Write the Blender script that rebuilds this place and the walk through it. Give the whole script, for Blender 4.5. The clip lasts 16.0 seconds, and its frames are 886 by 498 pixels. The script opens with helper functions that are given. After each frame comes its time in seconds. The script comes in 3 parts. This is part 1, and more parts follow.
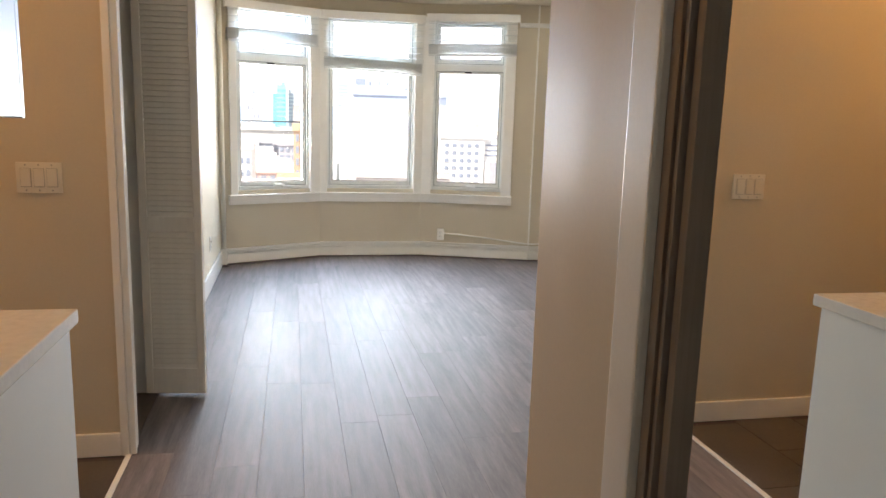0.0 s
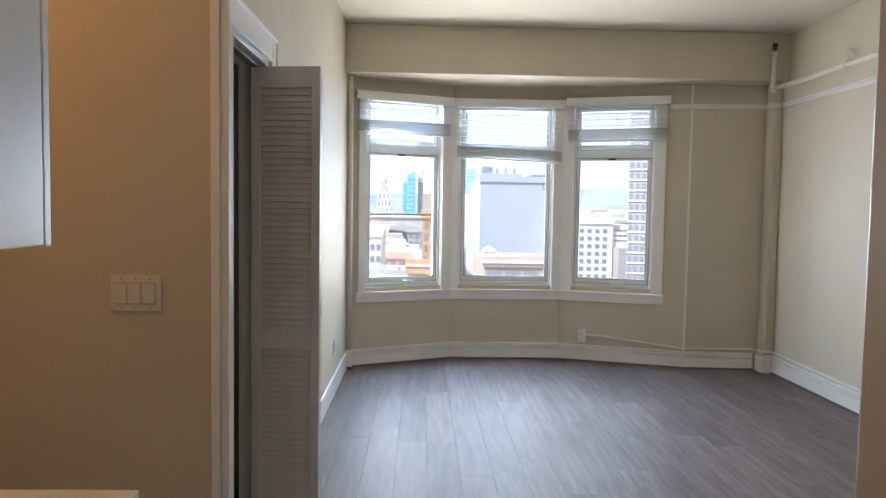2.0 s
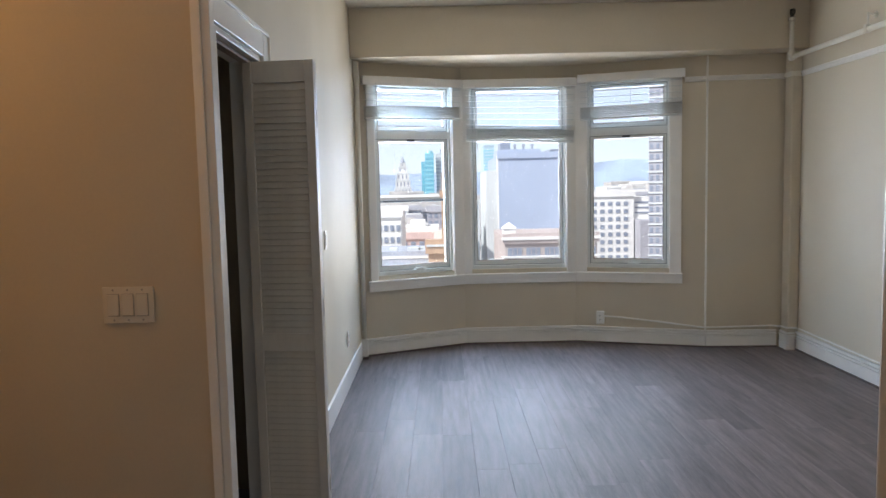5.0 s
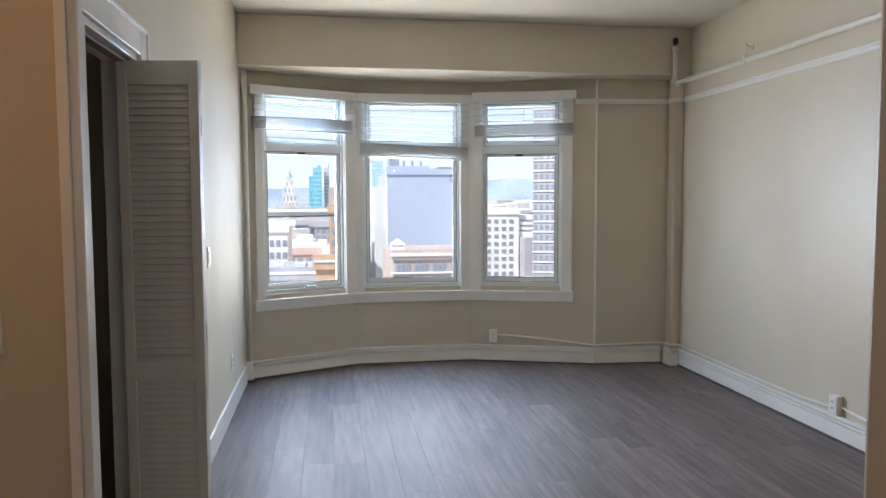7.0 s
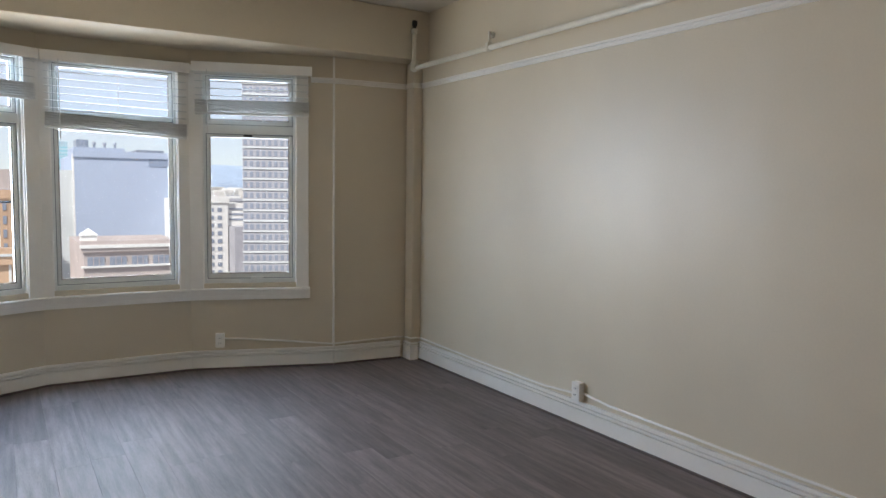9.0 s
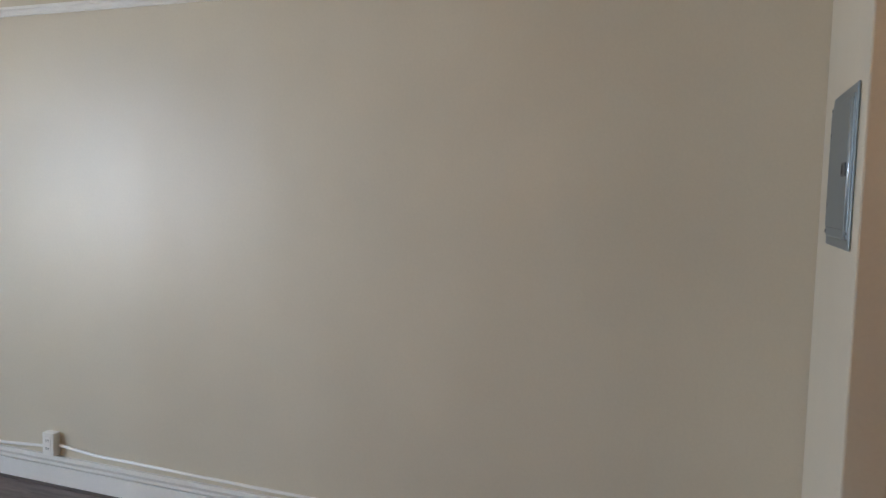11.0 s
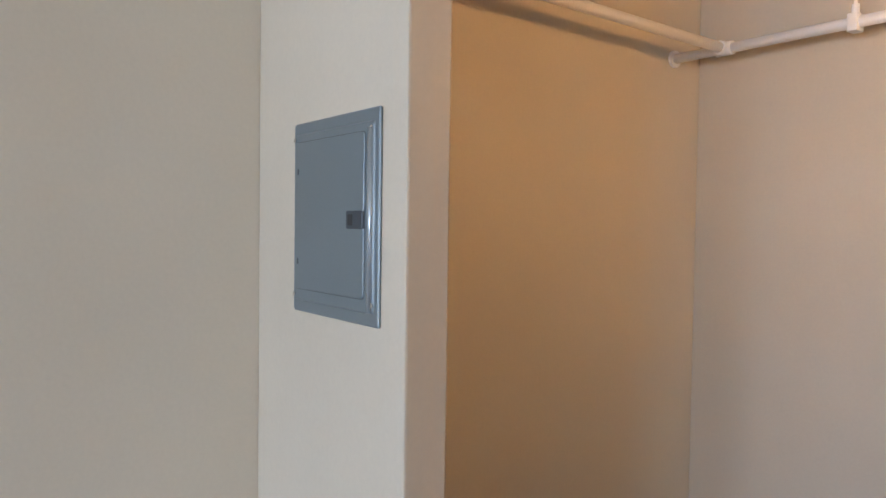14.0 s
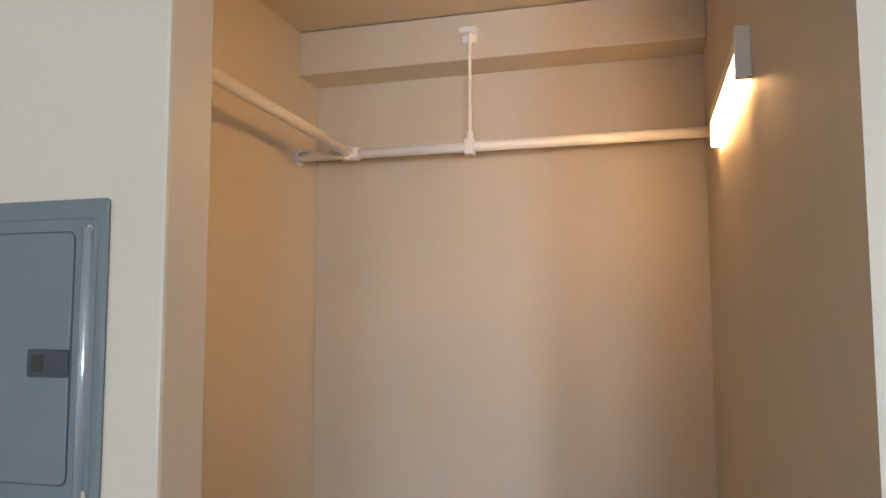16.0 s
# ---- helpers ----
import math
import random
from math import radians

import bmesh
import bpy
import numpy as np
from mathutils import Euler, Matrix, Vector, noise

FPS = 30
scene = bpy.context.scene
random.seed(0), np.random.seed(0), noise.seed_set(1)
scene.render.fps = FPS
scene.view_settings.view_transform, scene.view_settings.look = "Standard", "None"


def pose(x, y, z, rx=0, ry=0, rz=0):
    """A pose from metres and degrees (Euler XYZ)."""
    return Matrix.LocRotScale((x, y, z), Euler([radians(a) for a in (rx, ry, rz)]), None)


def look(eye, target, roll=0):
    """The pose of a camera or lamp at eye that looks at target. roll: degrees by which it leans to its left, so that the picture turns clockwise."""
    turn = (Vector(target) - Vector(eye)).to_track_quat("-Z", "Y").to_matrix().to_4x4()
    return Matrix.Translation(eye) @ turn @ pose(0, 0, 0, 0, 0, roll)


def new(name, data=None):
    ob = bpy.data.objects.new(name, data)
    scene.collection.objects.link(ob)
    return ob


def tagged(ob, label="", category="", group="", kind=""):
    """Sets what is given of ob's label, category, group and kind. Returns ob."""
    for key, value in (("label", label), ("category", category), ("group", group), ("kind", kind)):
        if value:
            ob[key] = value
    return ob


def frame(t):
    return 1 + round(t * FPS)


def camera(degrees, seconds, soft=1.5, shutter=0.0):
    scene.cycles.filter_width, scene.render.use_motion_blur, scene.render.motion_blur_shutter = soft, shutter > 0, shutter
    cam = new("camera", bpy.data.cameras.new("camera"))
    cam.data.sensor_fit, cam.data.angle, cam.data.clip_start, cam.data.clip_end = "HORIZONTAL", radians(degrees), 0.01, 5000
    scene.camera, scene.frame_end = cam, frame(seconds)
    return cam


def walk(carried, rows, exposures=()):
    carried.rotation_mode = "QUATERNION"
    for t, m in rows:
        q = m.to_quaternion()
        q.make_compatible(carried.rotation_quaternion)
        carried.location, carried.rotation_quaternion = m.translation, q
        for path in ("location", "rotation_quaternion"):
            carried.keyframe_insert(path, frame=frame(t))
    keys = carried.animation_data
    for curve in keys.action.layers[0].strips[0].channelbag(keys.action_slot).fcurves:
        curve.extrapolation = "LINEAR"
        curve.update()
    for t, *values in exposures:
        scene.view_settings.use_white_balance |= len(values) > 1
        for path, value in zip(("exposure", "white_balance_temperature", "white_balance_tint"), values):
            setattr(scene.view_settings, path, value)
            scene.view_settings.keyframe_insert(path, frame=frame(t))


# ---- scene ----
cam = camera(62.5, 16.0)

PATH = [
    (0, (0.669, -3.025, 1.389), (1.07, -1.095, 1.048), 1.7),
    (0.5, (0.651, -2.872, 1.412), (0.986, -0.917, 1.158), -0.1),
    (1, (0.677, -2.697, 1.425), (0.874, -0.714, 1.264), 0.3),
    (1.5, (0.689, -2.527, 1.435), (0.772, -0.532, 1.309), 1.5),
    (2, (0.652, -2.397, 1.439), (0.712, -0.401, 1.321), 0.9),
    (2.5, (0.657, -2.326, 1.442), (0.678, -0.33, 1.316), 0.0),
    (3, (0.73, -2.307, 1.442), (0.594, -0.317, 1.295), -1.4),
    (3.2, (0.752, -2.302, 1.44), (0.541, -0.319, 1.284), -1.9),
    (5.3, (0.723, -2.299, 1.501), (0.774, -0.308, 1.324), -1.0),
    (5.5, (0.73, -2.308, 1.484), (0.811, -0.317, 1.319), -0.8),
    (6, (0.713, -2.328, 1.485), (0.864, -0.34, 1.334), -0.6),
    (6.5, (0.7, -2.28, 1.489), (0.918, -0.297, 1.347), -0.4),
    (7, (0.691, -2.14, 1.5), (0.999, -0.168, 1.363), -0.2),
    (7.5, (0.679, -2.014, 1.504), (1.109, -0.066, 1.362), -0.1),
    (8, (0.649, -1.876, 1.502), (1.243, 0.027, 1.352), 0.1),
    (8.5, (0.643, -1.697, 1.494), (1.439, 0.131, 1.339), 0.4),
    (9, (0.671, -1.555, 1.485), (1.708, 0.148, 1.322), 0.8),
    (9.5, (0.725, -1.419, 1.491), (2.03, 0.088, 1.333), 1.2),
    (10, (0.805, -1.324, 1.483), (2.354, -0.067, 1.338), 1.4),
    (10.2, (0.84, -1.288, 1.486), (2.478, -0.149, 1.345), 1.4),
    (12.5, (1.602, -0.995, 1.587), (3.578, -1.242, 1.408), 2.1),
    (13, (1.718, -0.913, 1.589), (3.611, -1.538, 1.429), 2.0),
    (13.5, (1.827, -0.817, 1.602), (3.588, -1.756, 1.478), 1.5),
    (14, (1.968, -0.763, 1.604), (3.571, -1.958, 1.539), 0.8),
    (14.5, (2.145, -0.787, 1.643), (3.545, -2.214, 1.689), 0.5),
    (15, (2.268, -0.795, 1.657), (3.411, -2.431, 1.783), 0.8),
    (15.5, (2.357, -0.75, 1.669), (3.194, -2.559, 1.828), 0.6),
    (16, (2.487, -0.694, 1.681), (3.019, -2.614, 1.851), -0.1),
]

EXPOSURES = [(0.0, 1.75, 7050, 15), (0.5, 1.55, 6800, 15), (1.0, 1.35, 6600, 14.5), (1.5, 1.2, 6450, 14.5), (2.0, 1.12, 6400, 14.5), (3.0, 0.97, 6200, 14.5), (5.5, 0.84, 6300, 15), (7.0, 0.92, 6300, 15), (8.0, 0.82, 6400, 15), (9.0, 0.62, 6550, 14), (10.2, 0.65, 6800, 13.5), (12.5, 1.25, 5400, 15), (13.5, 1.4, 5700, 15.5), (15.0, 1.55, 6150, 14), (16.0, 1.45, 6150, 13)]
SKY = 0.10
CITY_W, SKY_W = 19.0, 26.0
walk(cam, [(t, look(e, g, r)) for t, e, g, r in PATH], EXPOSURES)

# ---- light ----
world = bpy.data.worlds.new("sky")
scene.world = world
world.use_nodes = True
wn = world.node_tree.nodes
sky = wn.new("ShaderNodeTexSky")
sky.sky_type, sky.sun_disc = "NISHITA", False
sky.sun_elevation, sky.sun_rotation = radians(42), radians(236)
sky.dust_density, sky.air_density = 0.3, 0.6
wn["Background"].inputs["Strength"].default_value = SKY
haze = wn.new("ShaderNodeMixRGB")
haze.inputs[0].default_value, haze.inputs[2].default_value = 0.6, (6.0, 6.1, 6.3, 1)
world.node_tree.links.new(sky.outputs[0], haze.inputs[1])
world.node_tree.links.new(haze.outputs[0], wn["Background"].inputs["Color"])

sun = new("sun", bpy.data.lights.new("sun", "SUN"))
sun.data.energy, sun.data.angle, sun.data.color = 3.6, radians(0.5), (1.0, 0.95, 0.88)
sun.matrix_world = look((-36, -24, 40), (0, 0, 0))


# ---- materials ----
def mat(name, base, rough=0.5, var=0.06, scale=6.0, bump=0.05, grain=180.0, metal=0.0, spec=0.5, dark=None, stretch=(1, 1, 1), rand=0.0, coat=0.0, wave=0.0):
    """A painted or solid surface: two scales of tone, fine relief, roughness that wanders."""
    m = bpy.data.materials.new(name)
    m.use_nodes = True
    n, l = m.node_tree.nodes, m.node_tree.links
    b = n["Principled BSDF"]
    co = n.new("ShaderNodeTexCoord")
    mp = n.new("ShaderNodeMapping")
    mp.inputs["Scale"].default_value = stretch
    l.new(co.outputs["Object"], mp.inputs["Vector"])
    big, fine = n.new("ShaderNodeTexNoise"), n.new("ShaderNodeTexNoise")
    big.inputs["Scale"].default_value, big.inputs["Detail"].default_value = scale, 5
    fine.inputs["Scale"].default_value, fine.inputs["Detail"].default_value = grain, 3
    for t in (big, fine):
        l.new(mp.outputs[0], t.inputs["Vector"])
    ramp = n.new("ShaderNodeValToRGB")
    lo = dark or [c * (1 - 2.2 * var) for c in base]
    hi = [min(1, c * (1 + var)) for c in base]
    ramp.color_ramp.elements[0].color, ramp.color_ramp.elements[1].color = (*lo, 1), (*hi, 1)
    ramp.color_ramp.elements[0].position, ramp.color_ramp.elements[1].position = 0.28, 0.7
    mix = n.new("ShaderNodeMath")
    mix.operation = "MULTIPLY_ADD"
    mix.inputs[1].default_value = 0.3
    sub = n.new("ShaderNodeMath")
    sub.operation = "MULTIPLY"
    sub.inputs[1].default_value = 0.7
    l.new(big.outputs[0], sub.inputs[0])
    l.new(fine.outputs[0], mix.inputs[0])
    l.new(sub.outputs[0], mix.inputs[2])
    l.new(mix.outputs[0], ramp.inputs[0])
    last = ramp.outputs[0]
    if rand:
        info, hsv, rng = n.new("ShaderNodeObjectInfo"), n.new("ShaderNodeHueSaturation"), n.new("ShaderNodeMapRange")
        rng.inputs["To Min"].default_value, rng.inputs["To Max"].default_value = 1 - rand, 1 + rand
        l.new(info.outputs["Random"], rng.inputs["Value"])
        l.new(rng.outputs[0], hsv.inputs["Value"])
        l.new(last, hsv.inputs["Color"])
        last = hsv.outputs[0]
        off = n.new("ShaderNodeVectorMath")
        off.operation = "ADD"
        sc = n.new("ShaderNodeMath")
        sc.operation = "MULTIPLY"
        sc.inputs[1].default_value = 37.0
        l.new(info.outputs["Random"], sc.inputs[0])
        l.new(co.outputs["Object"], off.inputs[0])
        l.new(sc.outputs[0], off.inputs[1])
        l.new(off.outputs[0], mp.inputs["Vector"])
    l.new(last, b.inputs["Base Color"])
    rr = n.new("ShaderNodeMapRange")
    rr.inputs["To Min"].default_value, rr.inputs["To Max"].default_value = max(0.03, rough - 0.07), min(1, rough + 0.07)
    l.new(big.outputs[0], rr.inputs["Value"])
    l.new(rr.outputs[0], b.inputs["Roughness"])
    b.inputs["Metallic"].default_value, b.inputs["Specular IOR Level"].default_value = metal, spec
    b.inputs["Coat Weight"].default_value = coat
    if bump:
        bp = n.new("ShaderNodeBump")
        bp.inputs["Strength"].default_value, bp.inputs["Distance"].default_value = bump, 0.004
        l.new(mix.outputs[0], bp.inputs["Height"])
        l.new(bp.outputs[0], b.inputs["Normal"])
        if wave:
            # slow upright waves left by the trowel
            wm, wt, wb = n.new("ShaderNodeMapping"), n.new("ShaderNodeTexNoise"), n.new("ShaderNodeBump")
            wm.inputs["Scale"].default_value = (1, 1, 0.22)
            wt.inputs["Scale"].default_value, wt.inputs["Detail"].default_value = 1.9, 1.5
            wb.inputs["Strength"].default_value, wb.inputs["Distance"].default_value = 1.0, wave
            l.new(co.outputs["Object"], wm.inputs["Vector"])
            l.new(wm.outputs[0], wt.inputs["Vector"])
            l.new(wt.outputs[0], wb.inputs["Height"])
            l.new(wb.outputs[0], bp.inputs["Normal"])
    return m


def glow(name, color, strength):
    m = bpy.data.materials.new(name)
    m.use_nodes = True
    b = m.node_tree.nodes["Principled BSDF"]
    b.inputs["Base Color"].default_value = (0.9, 0.9, 0.88, 1)
    b.inputs["Emission Color"].default_value, b.inputs["Emission Strength"].default_value = (*color, 1), strength
    return m


def glass(name):
    m = bpy.data.materials.new(name)
    m.use_nodes = True
    n, l = m.node_tree.nodes, m.node_tree.links
    tr, gl, mx = n.new("ShaderNodeBsdfTransparent"), n.new("ShaderNodeBsdfGlossy"), n.new("ShaderNodeMixShader")
    tr.inputs[0].default_value = (0.95, 0.97, 0.97, 1)
    gl.inputs["Roughness"].default_value = 0.02
    fr = n.new("ShaderNodeFresnel")
    fr.inputs[0].default_value = 1.45
    l.new(fr.outputs[0], mx.inputs[0])
    l.new(tr.outputs[0], mx.inputs[1])
    l.new(gl.outputs[0], mx.inputs[2])
    l.new(mx.outputs[0], n["Material Output"].inputs["Surface"])
    return m


WALL = mat("cream_eggshell_paint", (0.62, 0.55, 0.437), 0.44, 0.035, 1.6, 0.03, 90, spec=0.28, wave=0.02)
WALL_LEFT = mat("cream_satin_paint", (0.62, 0.56, 0.45), 0.66, 0.035, 1.6, 0.03, 90, spec=0.08, wave=0.012)
# same cream as WALL, lightened in colour for the window light on this wall
WALL_RIGHT = mat("cream_semi_gloss_lit_tone", (0.67, 0.60, 0.475), 0.40, 0.035, 1.3, 0.015, 90, spec=0.55, wave=0.022)
CEIL = mat("ceiling_paint", (0.74, 0.70, 0.62), 0.6, 0.03, 1.4, 0.08, 90)
TRIM = mat("white_gloss_paint", (0.86, 0.84, 0.80), 0.32, 0.03, 5, 0.06, 120)
DOOR = mat("worn_white_door_paint", (0.78, 0.74, 0.67), 0.42, 0.06, 7, 0.1, 60, stretch=(1, 1, 0.3))
VINYL = mat("white_vinyl", (0.76, 0.78, 0.76), 0.35, 0.02, 8, 0.02)
SLAT = mat("pale_blind_slat", (0.68, 0.68, 0.66), 0.45, 0.03, 8, 0.02)
PLANK = mat("grey_brown_wood_plank", (0.212, 0.178, 0.174), 0.52, 0.22, 5.0, 0.08, 45, stretch=(6, 0.5, 6), rand=0.15, spec=0.16)
GAPM = mat("dark_floor_joint", (0.12, 0.095, 0.088), 0.8, 0.1, 10)
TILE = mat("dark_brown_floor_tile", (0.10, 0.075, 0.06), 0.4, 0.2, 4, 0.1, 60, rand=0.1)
CAB = mat("white_cabinet_lacquer", (0.76, 0.76, 0.73), 0.32, 0.02, 3, 0.02)
TOP = mat("cream_quartz_counter", (0.72, 0.68, 0.62), 0.22, 0.04, 40, 0.0)
PLATE = mat("ivory_plastic", (0.74, 0.70, 0.62), 0.35, 0.02, 8, 0.0)
DARK = mat("dark_slot", (0.03, 0.03, 0.03), 0.6, 0.1, 8, 0.0)
PANEL = mat("blue_grey_enamel", (0.175, 0.208, 0.222), 0.36, 0.05, 4, 0.08, 150, metal=0.2)
# panel enamel lightened to paint the ridge's highlight
PANELB = mat("highlight_tone_enamel", (0.42, 0.47, 0.50), 0.22, 0.05, 6, 0.0, metal=0.5)
PANELD = mat("dark_latch_plastic", (0.045, 0.055, 0.065), 0.4, 0.05, 8, 0.0)
STEEL = mat("bright_steel", (0.75, 0.75, 0.75), 0.22, 0.05, 20, 0.0, metal=1.0)
ALU = mat("brushed_bronze_aluminium", (0.34, 0.285, 0.245), 0.5, 0.1, 8, 0.05, 200, metal=0.35, stretch=(1, 1, 0.05))
PIPE = mat("painted_pipe_cream", (0.74, 0.71, 0.62), 0.32, 0.04, 12, 0.1, 60)
APPL = mat("pale_grey_appliance", (0.42, 0.40, 0.37), 0.45, 0.08, 6, 0.05)
GLASS = glass("clear_glass")
MIRROR = mat("silvered_mirror", (0.93, 0.94, 0.93), 0.03, 0.0, 2, 0.0, metal=1.0)
bs = MIRROR.node_tree.nodes["Principled BSDF"]
MIRROR.node_tree.links.remove(bs.inputs["Roughness"].links[0])
bs.inputs["Roughness"].default_value = 0.01
WARM = glow("warm_light_diffuser", (1.0, 0.53, 0.19), 17.0)
LAMP = glow("kitchen_lamp_diffuser", (1.0, 0.52, 0.17), 21.5)


# ---- shaping ----
def box(bm, x0, x1, y0, y1, z0, z1, bev=0.0):
    r = bmesh.ops.create_cube(bm, size=1.0, matrix=Matrix.LocRotScale(((x0 + x1) / 2, (y0 + y1) / 2, (z0 + z1) / 2), None, (x1 - x0, y1 - y0, z1 - z0)))
    if bev:
        edges = {e for v in r["verts"] for e in v.link_edges}
        bmesh.ops.bevel(bm, geom=list(edges), offset=bev, segments=2, profile=0.6, affect="EDGES")
    return bm


def boxes(*rows, bev=0.0):
    bm = bmesh.new()
    for r in rows:
        box(bm, *r, bev=bev)
    return bm


def rod(bm, a, b, r, seg=14, r2=None):
    a, b = Vector(a), Vector(b)
    d = b - a
    m = Matrix.Translation((a + b) / 2) @ d.to_track_quat("Z", "Y").to_matrix().to_4x4()
    bmesh.ops.create_cone(bm, cap_ends=True, segments=seg, radius1=r, radius2=r if r2 is None else r2, depth=d.length, matrix=m)
    return bm


def prism(bm, pts, z0, z1):
    lo, hi = [bm.verts.new((x, y, z0)) for x, y in pts], [bm.verts.new((x, y, z1)) for x, y in pts]
    bm.faces.new(lo[::-1]), bm.faces.new(hi)
    k = len(pts)
    for i in range(k):
        bm.faces.new((lo[i], lo[(i + 1) % k], hi[(i + 1) % k], hi[i]))
    return bm


def mesh_of(name, bm, material, smooth=False):
    me = bpy.data.meshes.new(name)
    bmesh.ops.recalc_face_normals(bm, faces=bm.faces)
    if smooth:
        for f in bm.faces:
            f.smooth = len(f.verts) == 4
    bm.to_mesh(me)
    bm.free()
    me.materials.append(material)
    return me


def part(name, bm, material, parent=None, label="", m=None, smooth=False):
    ob = new(name, mesh_of(name, bm, material, smooth))
    if parent:
        ob.parent = parent
    if m is not None:
        ob.matrix_basis = m
    return tagged(ob, label)


def thing(name, label, category, m=None, group=""):
    ob = new(name)
    if m is not None:
        ob.matrix_basis = m
    return tagged(ob, label, category, group)


def setting(name, bm, material, label, category="wall", m=None):
    ob = part(name, bm, material, None, label, m)
    return tagged(ob, "", category, "", "structure")


# ---- plan ----
XR = 3.79          # right wall
YE = -1.53         # front of closet alcove and of the hall's end wall
HALL = 1.19        # hall's right wall
ALC = 2.265        # alcove's hall-side wall
YB = -3.435        # alcove's back wall
CHX, CHY = 3.70, 3.93   # pipe chase in the far corner
HC = 2.955           # ceiling
BAY = [(0.0, 4.03), (0.93, 4.46), (1.97, 4.46), (3.05, 4.11), (3.79, 4.06)]


def facet(i):
    """A frame on a wall of the bay: x along it, y outwards, z up; and its length."""
    a, b = Vector((*BAY[i], 0)), Vector((*BAY[i + 1], 0))
    u = (b - a).normalized()
    return Matrix.Translation(a) @ Matrix(((u.x, -u.y, 0, 0), (u.y, u.x, 0, 0), (0, 0, 1, 0), (0, 0, 0, 1))), (b - a).length


# openings along each facet: from, to
OPEN = [(0.165, 0.925), (0.065, 0.960), (0.095, 0.835)]
Z0, Z1 = 0.70, 2.40

# ---- setting ----
floor_ob = setting("floor", boxes((-0.002, XR, -4.6, 4.6, -0.2, -0.012)), GAPM, "grey-brown wood-look plank floor with worn sheen", "floor")
# dark tile colour stands in for the closet's shade on its floor
setting("floor_closet", boxes((-0.8, -0.004, 0.022, 1.3, -0.2, -0.003)), TILE, "closet floor darkened in colour for lack of light", "floor")
tile_floor = setting("floor_kitchen", boxes((-2.3, -0.006, -1.7, 0.02, -0.2, -0.006)), GAPM, "dark brown tiled kitchen floor", "floor")
setting("ceiling", boxes((-2.4, XR + 0.2, -4.7, 4.8, HC, HC + 0.2)), CEIL, "plain off-white painted plaster ceiling", "ceiling")
setting("ceiling_alcove", boxes((ALC, XR, YB, YE + 0.0, 2.79, HC - 0.004)), WALL, "dropped cream ceiling over the closet alcove", "ceiling")
setting("beam_window", boxes((0, XR, 3.83, 4.75, 2.55, HC - 0.004), bev=0.008), WALL, "deep cream plaster beam over the bay window", "beam")
setting("beam_closet", boxes((ALC, XR, YB, -3.26, 2.61, 2.786), bev=0.006), WALL, "cream plaster beam along the closet's back wall", "beam")

wl = boxes((-0.12, 0, 0.72, 4.2, 0, HC), (-0.12, 0, 0.085, 0.72, 2.015, HC), (-0.12, 0, 0.0805, 0.085, 0, HC))
setting("wall_left", wl, WALL_LEFT, "long cream eggshell wall with a closet doorway")
setting("wall_kitchen", boxes((-2.3, 0, 0.0, 0.08, 0, HC)), WALL, "tan-lit cream wall beside the kitchen")
setting("wall_kitchen_back", boxes((-2.3, 0.06, -1.78, -1.67, 0, HC)), WALL, "plain cream wall behind the kitchen cabinets")
setting("wall_kitchen_end", boxes((-2.4, -2.3, -1.78, 0.08, 0, HC)), WALL, "plain cream wall closing the kitchen")
setting("wall_hall_left", boxes((-0.06, 0.06, -4.6, -1.784, 0, HC)), WALL, "plain cream hall wall")
setting("wall_hall_back", boxes((-0.06, HALL + 0.2, -4.72, -4.604, 0, HC)), WALL, "plain cream wall at the end of the hall")
setting("wall_right", boxes((XR, XR + 0.15, YB - 0.1, 4.25, 0, HC)), WALL_RIGHT, "long cream eggshell wall, colour lightened for window light")
setting("wall_alcove_back", boxes((ALC - 0.1, XR - 0.002, YB - 0.1, YB, 0, HC - 0.004)), WALL, "cream wall at the back of the closet")
setting("wall_alcove_side", boxes((ALC - 0.1, ALC, YB, YE, 0, HC - 0.004)), WALL, "cream closet side wall carrying a light bar")
setting("wall_pier", boxes((3.095, XR - 0.002, -1.62, -1.518, 0, HC - 0.004), bev=0.006), WALL, "narrow cream wall pier holding the breaker panel")
setting("wall_hall_end", boxes((HALL + 0.1, ALC - 0.101, YE - 0.1, YE, 0, HC - 0.004)), WALL, "cream end wall between hall and closet")
setting("wall_hall_right", boxes((HALL, HALL + 0.098, -1.935, YE, 0, HC - 0.004), (HALL, HALL + 0.098, -3.9, -1.935, 2.12, HC - 0.004), (HALL, HALL + 0.098, -4.6, -3.9, 0, HC - 0.004), bev=0.006), WALL, "cream hall wall with a mirrored sliding closet door")
setting("wall_hall_closet", boxes((HALL + 0.16, HALL + 0.2, -4.6, -1.7, 0, HC - 0.004)), WALL, "plain wall behind the mirrored doors")
# closet behind the left wall
setting("wall_closet", boxes((-0.80, -0.74, 0.084, 1.3, 0, HC - 0.004), (-0.74, -0.124, 1.24, 1.3, 0, HC - 0.004)), WALL, "unlit inner walls of the left closet")

for i in range(4):
    m, length = facet(i)
    rows = []
    if i < 3:
        a, b = OPEN[i]
        rows = [(0, length, 0, 0.16, 0, Z0), (0, length, 0, 0.16, Z1, 2.57), (0, a, 0, 0.16, Z0, Z1), (b, length, 0, 0.16, Z0, Z1)]
    else:
        rows = [(0, length, 0, 0.16, 0, 2.57)]
    setting("wall_bay_%d" % (i + 1), boxes(*rows), WALL, "cream painted wall of the bay" if i == 3 else "cream painted bay wall round a window", m=m)


